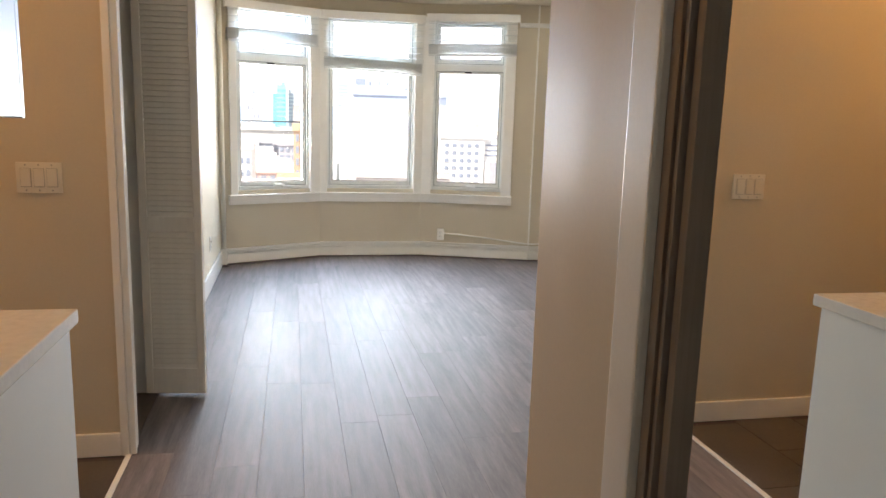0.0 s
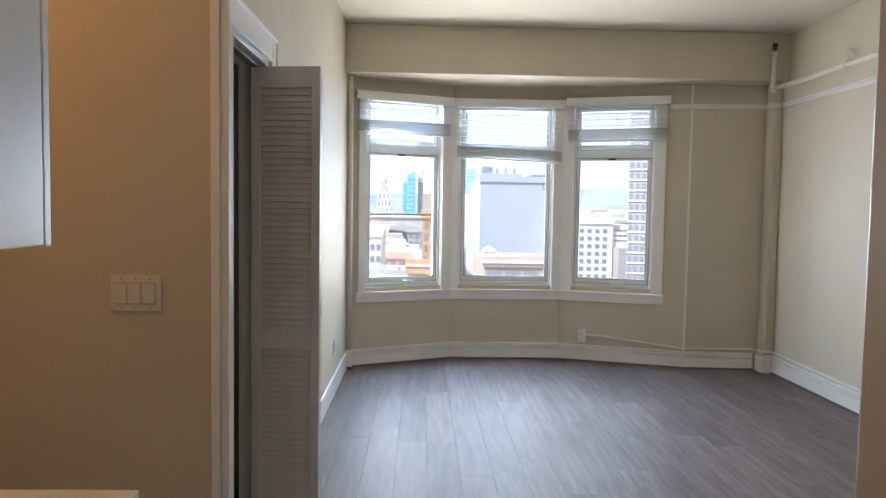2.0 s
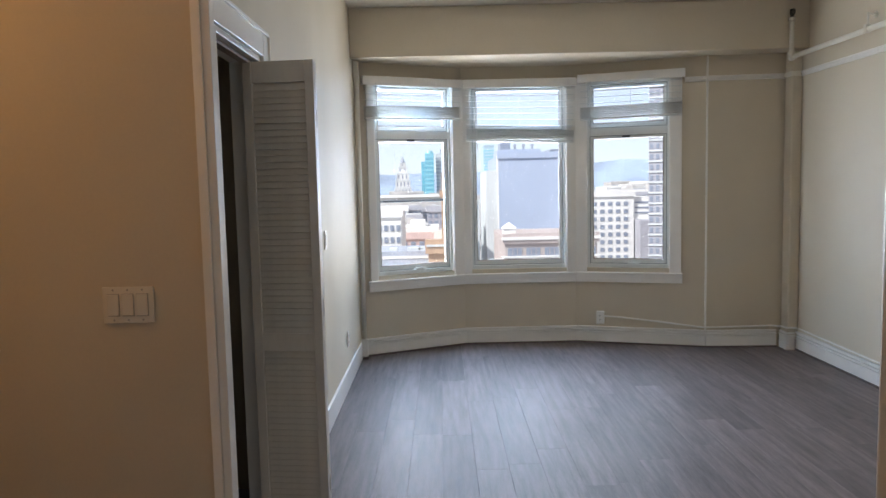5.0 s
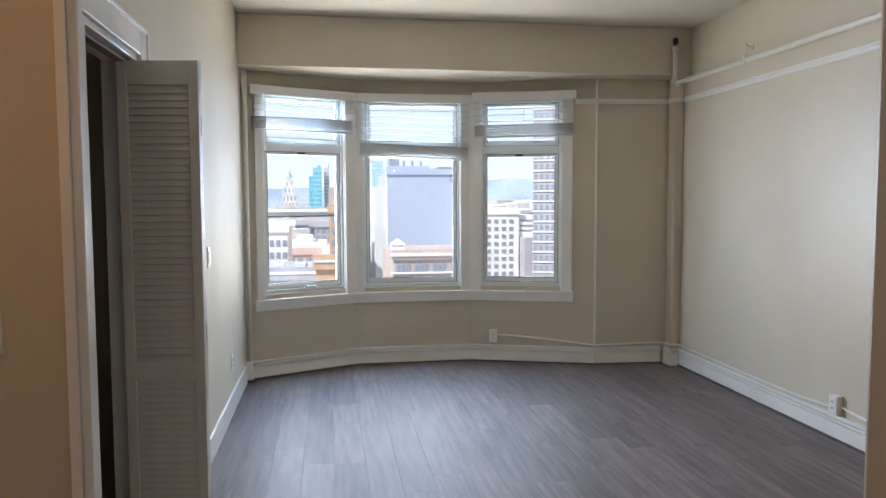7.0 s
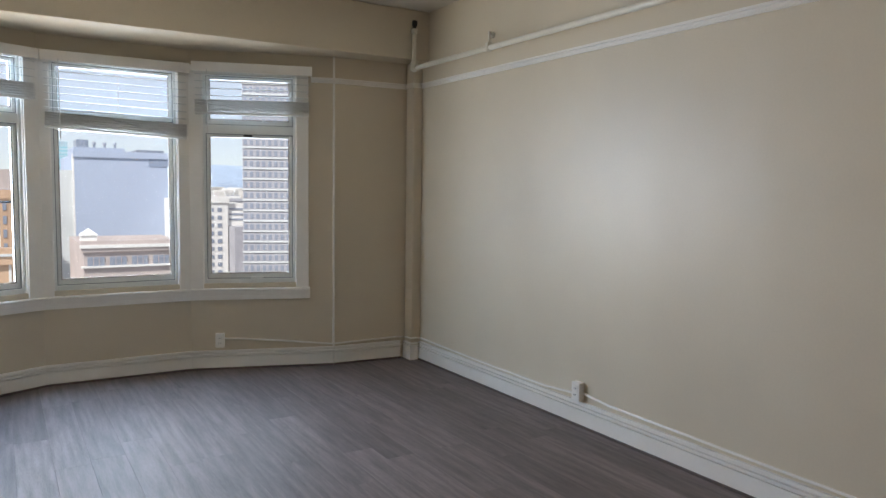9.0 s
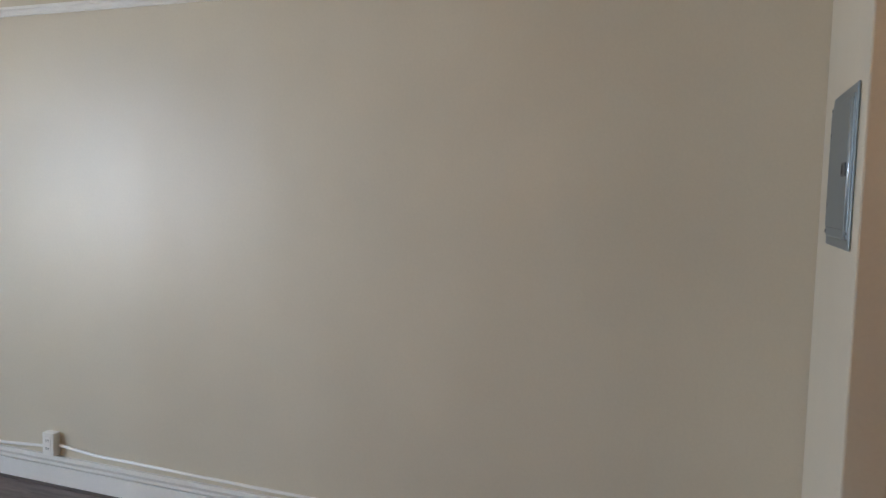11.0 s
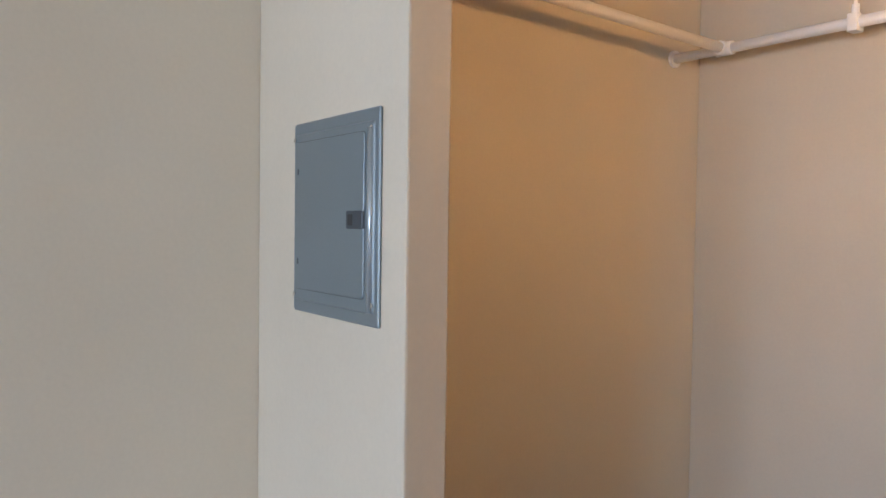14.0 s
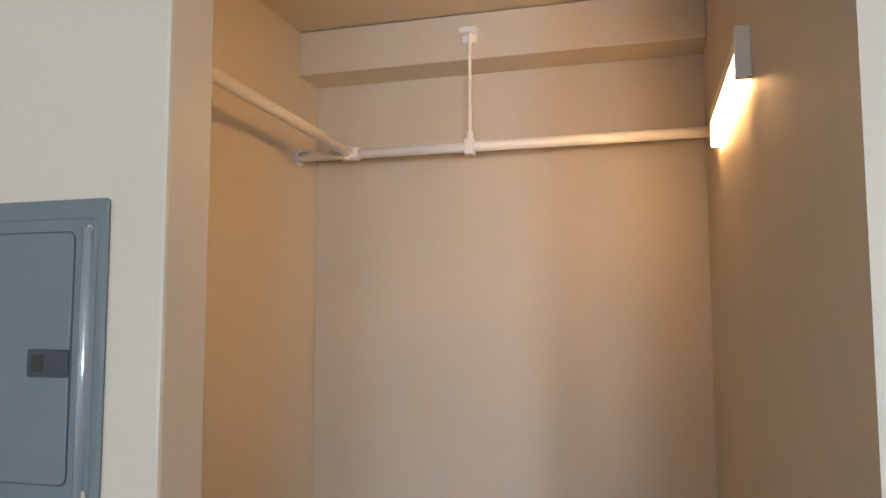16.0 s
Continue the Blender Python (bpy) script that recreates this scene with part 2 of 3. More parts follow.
# ---- baseboards and trim ----
def skirting(name, length, m, height=0.155, label="white stepped wooden baseboard"):
    """A board with two beads at its top; x along, wall at y = 0, room towards -y."""
    steps = ((0.004, 0.66, 0.020), (0.66, 0.73, 0.005), (0.73, 0.82, 0.029), (0.82, 0.89, 0.005), (0.89, 1.0, 0.022))
    bm = boxes(*[(0, length, -d, -0.0005, max(0.004, a * height), b * height) for a, b, d in steps], bev=0.002)
    ob = setting(name, bm, TRIM, label, "baseboard", m)
    # dark strip draws the shaded gap between board and floor
    gap_strip = boxes((0, length, -0.030, -0.020, 0.0, 0.014))
    part("floor_gap_shade", gap_strip, GAPM, ob, "dark strip painted in for the gap's shade at the floor")
    return ob


def along(a, b):
    a, b = Vector((*a, 0)), Vector((*b, 0))
    u = (b - a).normalized()
    return Matrix.Translation(a) @ Matrix(((u.x, -u.y, 0, 0), (u.y, u.x, 0, 0), (0, 0, 1, 0), (0, 0, 0, 1))), (b - a).length


for i in range(4):
    m, length = facet(i)
    skirting("baseboard_bay", length - (0.13 if i == 3 else 0), m)
m, length = along((XR, 4.04), (XR, -1.51))
skirting("baseboard_right", length, m, 0.16)
m, length = along((0, 0.83), (0, 3.93))
setting("baseboard_left", boxes((0, length, -0.016, -0.0005, 0.002, 0.15), bev=0.004), TRIM, "tall plain white baseboard", "baseboard", m)
m, length = along((-2.3, 0), (-0.03, 0))
setting("baseboard_kitchen", boxes((0, length, -0.016, -0.0005, 0.002, 0.10), bev=0.003), TRIM, "low plain white baseboard by the kitchen", "baseboard", m)
for a, b in [((XR, -1.62), (XR, YB)), ((XR, YB), (ALC, YB)), ((ALC, YB), (ALC, YE)), ((XR, -1.518), (3.095, -1.518)), ((ALC, YE), (HALL, YE))]:
    m, length = along(a, b)
    setting("baseboard_closet", boxes((0.02, length, -0.014, -0.0005, 0.002, 0.10), bev=0.003), TRIM, "low plain white baseboard in the closet", "baseboard", m)


def rail(name, length, m):
    bm = boxes((0, length, -0.008, -0.0005, 2.336, 2.380), (0, length, -0.024, -0.0005, 2.365, 2.379), (0, length, -0.015, -0.0005, 2.350, 2.357), (0, length, -0.018, -0.0005, 2.337, 2.344), bev=0.002)
    return setting(name, bm, TRIM, "slim white picture rail moulding", "trim", m)


m, length = facet(2)
rail("trim_rail", length - 0.95, m @ Matrix.Translation((0.95, 0, 0)))
m, length = facet(3)
rail("trim_rail_short", length - 0.02, m)
m, length = along((XR, 4.03), (XR, -1.51))
rail("trim_rail_right", length, m)
m, length = facet(3)
setting("trim_bead", boxes((-0.009, 0.009, -0.012, 0.0, 0.155, 2.55), bev=0.004), TRIM, "thin white corner bead running up the bay", "trim", m)
setting("pipe_chase", boxes((CHX, XR - 0.001, CHY, 4.06, 0.0, 2.549), bev=0.014), WALL, "boxed pipe chase with a rounded edge in the room corner", "chase")
setting("baseboard_chase", boxes((CHX - 0.020, CHX - 0.0005, CHY - 0.020, 4.05, 0.003, 0.115), (CHX - 0.0005, XR - 0.03, CHY - 0.020, CHY - 0.0005, 0.003, 0.115), (CHX - 0.026, CHX - 0.0005, CHY - 0.026, 4.05, 0.118, 0.132), (CHX - 0.0005, XR - 0.03, CHY - 0.026, CHY - 0.0005, 0.118, 0.132), (CHX - 0.018, CHX - 0.0005, CHY - 0.018, 4.05, 0.138, 0.155), (CHX - 0.0005, XR - 0.03, CHY - 0.018, CHY - 0.0005, 0.138, 0.155), bev=0.003), TRIM, "white baseboard wrapped round the pipe chase", "baseboard")
setting("trim_rail_chase", boxes((CHX - 0.014, CHX - 0.0005, CHY - 0.014, 4.05, 2.338, 2.379), (CHX - 0.0005, XR - 0.024, CHY - 0.014, CHY - 0.0005, 2.338, 2.379), bev=0.003), PIPE, "slim cream picture rail wrapped round the pipe chase", "trim")

corner = thing("corner_pipe", "slender cream riser pipe standing in the corner", "pipe")
part("riser", rod(bmesh.new(), (0.034, 3.965, 0.15), (0.034, 3.965, 2.40), 0.020), PIPE, corner, smooth=True)
part("collar", boxes((0.004, 0.062, 3.935, 3.992, 0.02, 0.17), bev=0.006), TRIM, corner, "white boxed collar")
part("foot", boxes((0.0, 0.066, 3.925, 3.985, 0.0, 0.02), bev=0.003), GAPM, corner, "dark foot plate")
part("upper_trim", boxes((0.006, 0.05, 3.985, 4.02, 2.385, 2.549), bev=0.006), PIPE, corner)


# ---- windows ----
def window_unit(i):
    m, length = facet(i)
    a, b = OPEN[i]
    w = new("window_%d" % (i + 1))
    w.matrix_basis = m
    tagged(w, "white vinyl %s window with a transom, bright city outside" % ("awning" if i != 1 else "picture"), "window", "bay windows", "structure")
    # outer frame
    part("window_frame", boxes((a, a + 0.03, 0.02, 0.13, Z0, Z1), (b - 0.03, b, 0.02, 0.13, Z0, Z1), (a + 0.03, b - 0.03, 0.02, 0.13, Z0, Z0 + 0.035), (a + 0.03, b - 0.03, 0.02, 0.13, Z1 - 0.04, Z1), (a + 0.03, b - 0.03, 0.02, 0.13, 1.905, 1.975), bev=0.004), VINYL, w)
    for z0, z1, nm in ((Z0 + 0.035, 1.905, "sash"), (1.975, Z1 - 0.04, "transom_sash")):
        f = 0.027
        o = 0.045
        s = part(nm, boxes((a + 0.03, a + 0.03 + f, o, o + 0.05, z0, z1), (b - 0.03 - f, b - 0.03, o, o + 0.05, z0, z1), (a + 0.03 + f, b - 0.03 - f, o, o + 0.05, z0, z0 + f + 0.012), (a + 0.03 + f, b - 0.03 - f, o, o + 0.05, z1 - f, z1), bev=0.004), VINYL, w)
        g = part("pane", boxes((a + 0.03 + f - 0.004, b - 0.03 - f + 0.004, o + 0.022, o + 0.027, z0 + f, z1 - f + 0.004)), GLASS, s)
        g.visible_shadow = False
        lip = a + 0.03 + f, b - 0.03 - f
        part("glazing_bead", boxes((lip[0], lip[0] + 0.009, o + 0.008, o + 0.02, z0 + f + 0.012, z1 - f), (lip[1] - 0.009, lip[1], o + 0.008, o + 0.02, z0 + f + 0.012, z1 - f), (lip[0], lip[1], o + 0.008, o + 0.02, z0 + f + 0.012, z0 + f + 0.022)), APPL, s, "grey glazing bead")
        e0, e1 = a + 0.0305, b - 0.0305
        part("gasket", boxes((e0, e0 + 0.005, o - 0.0035, o - 0.0005, z0, z1), (e1 - 0.005, e1, o - 0.0035, o - 0.0005, z0, z1), (e0 + 0.005, e1 - 0.005, o - 0.0035, o - 0.0005, z0, z0 + 0.005), (e0 + 0.005, e1 - 0.005, o - 0.0035, o - 0.0005, z1 - 0.005, z1)), PANEL, s, "blue-grey rubber seal")
    if i != 1:
        c = (a + b) / 2
        part("latch", boxes((c - 0.05, c + 0.02, 0.03, 0.046, 1.885, 1.899), bev=0.003), DARK, w, "dark sash latch")
        part("crank", boxes((c + 0.0, c + 0.10, -0.002, 0.046, 0.735, 0.752), (c + 0.07, c + 0.12, -0.012, 0.01, 0.722, 0.738), bev=0.004), VINYL, w, "white folding crank handle")
    if i == 0:
        part("screen_bar", boxes((a + 0.05, b - 0.05, 0.085, 0.092, 1.345, 1.360)), PANELD, w, "dark thin horizontal bar")
    # casing
    left, right = (0.10, length) if i == 0 else ((0, length) if i == 1 else (0, 0.93))
    part("casing", boxes((left, a + 0.006, -0.02, 0.0, 0.66, 2.43), (b - 0.006, right, -0.02, 0.0, 0.66, 2.43), (a + 0.006, b - 0.006, -0.02, 0.0, Z1 - 0.01, 2.43), bev=0.005), TRIM, w)
    inner = ((a + 0.001, a + 0.012), (b - 0.012, b - 0.001))
    part("stop", boxes(*[(p, q, -0.006, 0.02, 0.70, 2.39) for p, q in inner], bev=0.003), TRIM, w)
    ap0, ap1 = left - (0.02 if i == 0 else 0), right + (0.012 if i == 2 else 0)
    part("window_sill", boxes((ap0, ap1, -0.045, 0.03, 0.643, 0.662), bev=0.006), TRIM, w)
    part("apron", boxes((ap0, ap1, -0.022, 0.0, 0.568, 0.605), (ap0, ap1, -0.030, 0.0, 0.605, 0.643), bev=0.004), TRIM, w)
    return w


for i in range(3):
    window_unit(i)

# daylight standing in each opening: warm from the sunlit city below, blue from the sky above;
# the tall tower takes part of the light from the facet that turns away from it
for i, share in ((0, 1.7), (1, 1.1), (2, 0.4)):
    m, length = facet(i)
    a, b = OPEN[i]
    for z, turn, watts, tint in ((1.40, -116, CITY_W, (1.0, 0.94, 0.80)), (1.70, -64, SKY_W, (0.42, 0.67, 1.0))):
        lamp = new("window_light", bpy.data.lights.new("window_light", "AREA"))
        lamp.data.shape, lamp.data.size, lamp.data.size_y = "RECTANGLE", b - a - 0.06, 1.60
        lamp.data.energy, lamp.data.color, lamp.data.spread = watts * share, tint, radians(150)
        lamp.matrix_world = m @ Matrix.Translation(((a + b) / 2, 0.50, z)) @ pose(0, 0, 0, turn, 0, 0)


# ---- blinds ----
def blind(i, s0, s1, top, low_l, low_r, label):
    """A raised slat blind: headrail, spread slats, a stack and bottom rail that may hang askew."""
    m, length = facet(i)
    t = thing("window_blind", label, "blind", m, "bay window blinds")
    part("valance", boxes((s0 - 0.015, s1 + 0.015, -0.085, -0.072, top - 0.075, top), (s0 - 0.015, s0 - 0.003, -0.072, -0.02, top - 0.075, top), (s1 + 0.003, s1 + 0.015, -0.072, -0.02, top - 0.075, top), bev=0.004), TRIM, t)
    part("headrail", boxes((s0, s1, -0.066, -0.022, top - 0.05, top - 0.004), bev=0.003), VINYL, t)
    tilt = math.atan2(low_r - low_l, s1 - s0)
    mid = (low_l + low_r) / 2
    stack_h = 0.115
    bm = bmesh.new()
    turn = Matrix.Translation(((s0 + s1) / 2, -0.044, mid)) @ Matrix.Rotation(-tilt, 4, "Y")
    half = (s1 - s0) / 2 - 0.008
    box(bm, -half, half, -0.026, 0.026, 0.0, 0.018, bev=0.004)
    part("bottom_rail", bm, SLAT, t, m=turn)
    me = mesh_of("slat", boxes((-half, half, -0.025, 0.025, -0.0020, 0.0020)), SLAT)
    for k in range(11):
        s = new("slat", me)
        s.parent = t
        s.matrix_basis = turn @ Matrix.Translation((0, 0, 0.026 + k * 0.0085)) @ Matrix.Rotation(radians(3 if k % 2 else -3), 4, "X")
    z = top - 0.09
    count = 0
    while z > mid + stack_h + 0.02 and count < 12:
        s = new("slat", me)
        s.parent = t
        f = (top - 0.09 - z) / max(0.05, top - 0.09 - mid)
        s.matrix_basis = Matrix.Translation(((s0 + s1) / 2, -0.044, z)) @ Matrix.Rotation(-tilt * f, 4, "Y") @ Matrix.Rotation(radians(11), 4, "X")
        z -= 0.054
        count += 1
    for p in (0.09, (s1 - s0) / 2, s1 - s0 - 0.09):
        x = s0 + p
        ladder = boxes((x - 0.001, x + 0.001, -0.072, -0.070, mid + 0.02, top - 0.05), (x - 0.001, x + 0.001, -0.018, -0.016, mid + 0.02, top - 0.05))
        part("ladder_cord", ladder, SLAT, t)
    part("wand", rod(bmesh.new(), (s0 + 0.10, -0.088, top - 0.06), (s0 + 0.105, -0.09, top - 0.62), 0.004, 8), SLAT, t, "slim clear tilt wand")
    return t


blind(0, 0.07, 0.985, 2.43, 2.065, 2.075, "white slat blind drawn most of the way up")
blind(1, 0.03, 1.02, 2.43, 1.885, 1.845, "white slat blind half raised and hanging slightly askew")
blind(2, 0.045, 0.94, 2.45, 2.045, 2.055, "white slat blind drawn up with a neat stack")


# ---- fixtures ----
def outlet(name, label, m, category="outlet", depth=0.045):
    """A surface box with a duplex face; x across, y out of the wall towards -y, z up."""
    t = thing(name, label, category, m)
    part("box", boxes((-0.036, 0.036, -depth, 0, -0.058, 0.058), bev=0.005), TRIM, t)
    part("face", boxes((-0.020, 0.020, -depth - 0.003, -depth, -0.040, 0.040), bev=0.002), TRIM, t)
    for z in (-0.02, 0.02):
        part("socket", boxes((-0.008, -0.005, -depth - 0.0042, -depth - 0.003, z - 0.006, z + 0.006), (0.005, 0.008, -depth - 0.0042, -depth - 0.003, z - 0.006, z + 0.006)), DARK, t, "dark socket slots")
    return t


def switch(label, m, gangs):
    t = thing("light_switch", label, "switch", m)
    w = 0.07 + 0.046 * (gangs - 1)
    part("plate", boxes((-w / 2, w / 2, -0.007, 0, -0.058, 0.058), bev=0.003), PLATE, t)
    for k in range(gangs):
        x = (k - (gangs - 1) / 2) * 0.046
        part("rocker_surround", boxes((x - 0.019, x + 0.019, -0.0078, -0.007, -0.036, 0.036)), APPL, t, "thin dark outline")
        part("rocker", boxes((x - 0.0175, x + 0.0175, -0.012, -0.0078, -0.0335, 0.0345), bev=0.002), PLATE, t)
        for z in (-0.048, 0.048):
            part("screw", rod(bmesh.new(), (x, -0.0072, z), (x, -0.0082, z), 0.0035, 8), APPL, t)
    return t


m, length = facet(2)
outlet("wall_outlet", "white surface-mounted outlet box above the bay baseboard", m @ Matrix.Translation((0.222, -0.0005, 0.24)))
right_m = along((XR, 4.0), (XR, -1.5))[0]
outlet("wall_outlet", "white surface-mounted outlet box on the long wall", right_m @ Matrix.Translation((4.0 - 1.865, -0.0005, 0.225)))
left_m = along((0, 0), (0, 4))[0]
outlet("wall_outlet", "flat white outlet low on the bright wall", left_m @ Matrix.Translation((3.11, -0.0005, 0.355)), depth=0.006)
switch("single white rocker switch on the bright wall", left_m @ Matrix.Translation((2.21, -0.0005, 1.17)), 1)
switch("ivory three-gang rocker switch on the tan wall", Matrix.Translation((-0.274, -0.0005, 1.139)), 3)


def raceway(label, points, r=0.008):
    t = thing("wire_raceway", label, "raceway")
    for a, b in zip(points, points[1:]):
        bm = bmesh.new()
        rod(bm, a, b, r, 8)
        bmesh.ops.create_icosphere(bm, subdivisions=1, radius=r, matrix=Matrix.Translation(b))
        part("run", bm, TRIM, t)
    return t


m2, l2 = facet(2)
m3, l3 = facet(3)
pts = [m2 @ Vector(p) for p in ((0.258, -0.01, 0.25), (0.40, -0.012, 0.245), (0.75, -0.012, 0.215), (l2 - 0.03, -0.012, 0.178))]
pts += [m3 @ Vector(p) for p in ((0.02, -0.012, 0.178), (l3 - 0.16, -0.012, 0.19))] + [Vector((CHX - 0.012, 4.02, 0.19)), Vector((CHX - 0.012, CHY - 0.012, 0.195)), Vector((3.74, CHY - 0.012, 0.195)), Vector((3.78, 3.89, 0.19)), Vector((3.78, 2.9, 0.178)), Vector((3.78, 2.2, 0.178)), Vector((3.78, 1.905, 0.2))]
raceway("thin cream wire raceway above the baseboard", pts)
raceway("thin cream wire raceway leaving the wall outlet", [Vector(p) for p in ((3.78, 1.825, 0.215), (3.782, 1.6, 0.195), (3.782, 0.6, 0.185), (3.782, -1.4, 0.18))])

pipe = thing("sprinkler_pipe", "cream painted pipe run along the upper wall", "pipe")
PX, PY, PZ = 3.625, 3.795, 2.472
part("run", rod(bmesh.new(), (PX, PY, PZ), (PX, -1.517, PZ), 0.019, 16), PIPE, pipe, smooth=True)
part("drop", rod(bmesh.new(), (PX, PY, PZ), (PX, PY, 2.78), 0.018, 16), PIPE, pipe, smooth=True)
bm = bmesh.new()
bmesh.ops.create_uvsphere(bm, u_segments=14, v_segments=8, radius=0.030, matrix=Matrix.Translation((PX, PY, PZ)))
rod(bm, (PX, PY, PZ), (PX, PY, PZ + 0.05), 0.029, 14)
rod(bm, (PX, PY, PZ), (PX, PY - 0.055, PZ), 0.029, 14)
part("elbow", bm, PIPE, pipe, smooth=True)
part("coupling", rod(bmesh.new(), (PX, PY, 2.755), (PX, PY, 2.79), 0.026, 14), PIPE, pipe, smooth=True)
part("pipe_end", rod(rod(bmesh.new(), (PX, PY, 2.79), (PX + 0.004, PY + 0.004, 2.822), 0.014, 10), (PX + 0.004, PY + 0.004, 2.816), (PX + 0.008, PY + 0.008, 2.856), 0.021, 10), DARK, pipe, "bare black pipe end", smooth=True)
hanger = bmesh.new()
rod(hanger, (PX, 2.72, PZ), (PX, 2.72, 2.585), 0.007, 8)
rod(hanger, (PX, 2.72, 2.583), (3.775, 2.90, 2.605), 0.007, 8)
part("hanger_rod", hanger, PIPE, pipe)
part("clamp", boxes((PX - 0.023, PX + 0.023, 2.704, 2.736, PZ - 0.023, PZ + 0.035), bev=0.006), PIPE, pipe)
part("flange", rod(bmesh.new(), (3.765, 2.888, 2.604), (XR, 2.905, 2.61), 0.010, 10, 0.024), PIPE, pipe, smooth=True)

# ---- left closet doorway ----
cas = new("door_casing")
tagged(cas, "white wooden casing round the closet doorway", "casing", "", "structure")
part("jamb_near", boxes((-0.12, 0.018, 0.068, 0.092, 0, 2.02), bev=0.003), TRIM, cas)
part("jamb_far", boxes((-0.12, 0.004, 0.708, 0.722, 0, 2.02), bev=0.003), TRIM, cas)
part("head_jamb", boxes((-0.12, 0.004, 0.092, 0.708, 2.008, 2.03), bev=0.003), TRIM, cas)
part("track", boxes((-0.06, -0.025, 0.10, 0.70, 1.995, 2.008), bev=0.002), ALU, cas, "metal bifold track")
part("casing_near", boxes((0.0005, 0.020, 0.006, 0.068, 0, 2.12), (0.0005, 0.028, -0.006, 0.016, 0, 2.125), bev=0.004), TRIM, cas)
part("corner_board", boxes((-0.030, 0.0, -0.014, -0.0005, 0, HC - 0.01), bev=0.003), TRIM, cas)
part("casing_far", boxes((0.0005, 0.020, 0.722, 0.80, 0, 2.12), (0.0005, 0.028, 0.80, 0.815, 0, 2.125), bev=0.004), TRIM, cas)
part("casing_head", boxes((0.0005, 0.019, 0.068, 0.722, 2.03, 2.12), (0.0005, 0.027, 0.016, 0.80, 2.12, 2.135), bev=0.004), TRIM, cas)


def bifold_leaf(parent, name, m, width=0.29, height=1.98):
    leaf = part(name, boxes((0, 0.036, -0.014, 0.014, 0, height), (width - 0.036, width, -0.014, 0.014, 0, height), (0.036, width - 0.036, -0.013, 0.013, height - 0.085, height), (0.036, width - 0.036, -0.013, 0.013, 0.815, 0.888), (0.036, width - 0.036, -0.013, 0.013, 0, 0.13), bev=0.002), DOOR, parent, m=m)
    me = mesh_of("louvre", boxes((0.034, width - 0.034, -0.0175, 0.0175, -0.003, 0.003), bev=0.0015), DOOR)
    for z0, z1 in ((0.132, 0.813), (0.89, height - 0.087)):
        n = round((z1 - z0) / 0.0255)
        for k in range(n):
            s = new("louvre", me)
            s.parent = leaf
            s.matrix_basis = Matrix.Translation((width * 0, 0, z0 + (k + 0.5) * (z1 - z0) / n)) @ Matrix.Rotation(radians(66), 4, "X")
    return leaf


fold = thing("bifold_door", "white louvred bifold closet door folded open", "door", Matrix.Translation((-0.052, 0.668, 0.018)) @ Matrix.Rotation(radians(-7.5), 4, "Z"))
bifold_leaf(fold, "front_leaf", Matrix.Identity(4))
bifold_leaf(fold, "rear_leaf", Matrix.Translation((-0.008, 0.034, 0)) @ Matrix.Rotation(radians(1.5), 4, "Z"))
for z in (0.25, 0.99, 1.75):
    part("hinge", boxes((0.276, 0.2905, 0.0145, 0.0195, z - 0.035, z + 0.035), bev=0.002), ALU, fold, "small metal hinge")

unit = thing("utility_cabinet", "pale grey utility unit inside the dark closet", "appliance")
part("body", boxes((-0.72, -0.16, 0.16, 0.60, 0.02, 0.88), bev=0.02), APPL, unit)
part("lid", boxes((-0.73, -0.15, 0.15, 0.61, 0.88, 0.93), bev=0.015), APPL, unit)
part("hose", rod(rod(bmesh.new(), (-0.2, 0.30, 0.93), (-0.2, 0.36, 1.0), 0.03, 12), (-0.2, 0.36, 1.0), (-0.3, 0.5, 1.03), 0.03, 12), PLATE, unit, "pale ribbed hose")
part("plinth", boxes((-0.70, -0.18, 0.18, 0.58, 0.0, 0.02)), DARK, unit)

# ---- kitchen ----
base = thing("base_cabinet", "white lacquered base cabinet under the counter", "cabinet")
part("body", boxes((-2.28, 0.062, -1.665, -1.0, 0.10, 0.828), bev=0.002), CAB, base)
part("end_panel", boxes((0.063, 0.082, -1.665, -0.985, 0.0, 0.828), bev=0.002), CAB, base)
part("toe_kick", boxes((-2.28, 0.062, -1.66, -1.06, 0.0, 0.10)), DARK, base)
for k in range(4):
    x1 = 0.062 - k * 0.58
    d = part("door", boxes((x1 - 0.574, x1 - 0.003, -0.999, -0.979, 0.105, 0.815), bev=0.002), CAB, base)
    part("handle", rod(bmesh.new(), (x1 - 0.05, -0.955, 0.62), (x1 - 0.05, -0.955, 0.76), 0.005, 8), STEEL, d, "slim steel bar handle")
tagged(part("countertop", boxes((-2.285, 0.100, -1.668, -0.963, 0.829, 0.868), bev=0.004), TOP), "pale cream stone countertop with a square edge", "countertop")
for k in range(4):
    x1 = 0.124 - k * 0.58
    up = thing("wall_cabinet", "white lacquered wall cabinet hung over the counter", "cabinet", group="kitchen wall cabinets")
    part("body", boxes((x1 - 0.578, x1, -1.668, -1.360, 1.375, 2.32), bev=0.002), CAB, up)
    part("door", boxes((x1 - 0.577, x1 - 0.001, -1.356, -1.336, 1.372, 2.322), bev=0.003), CAB, up)

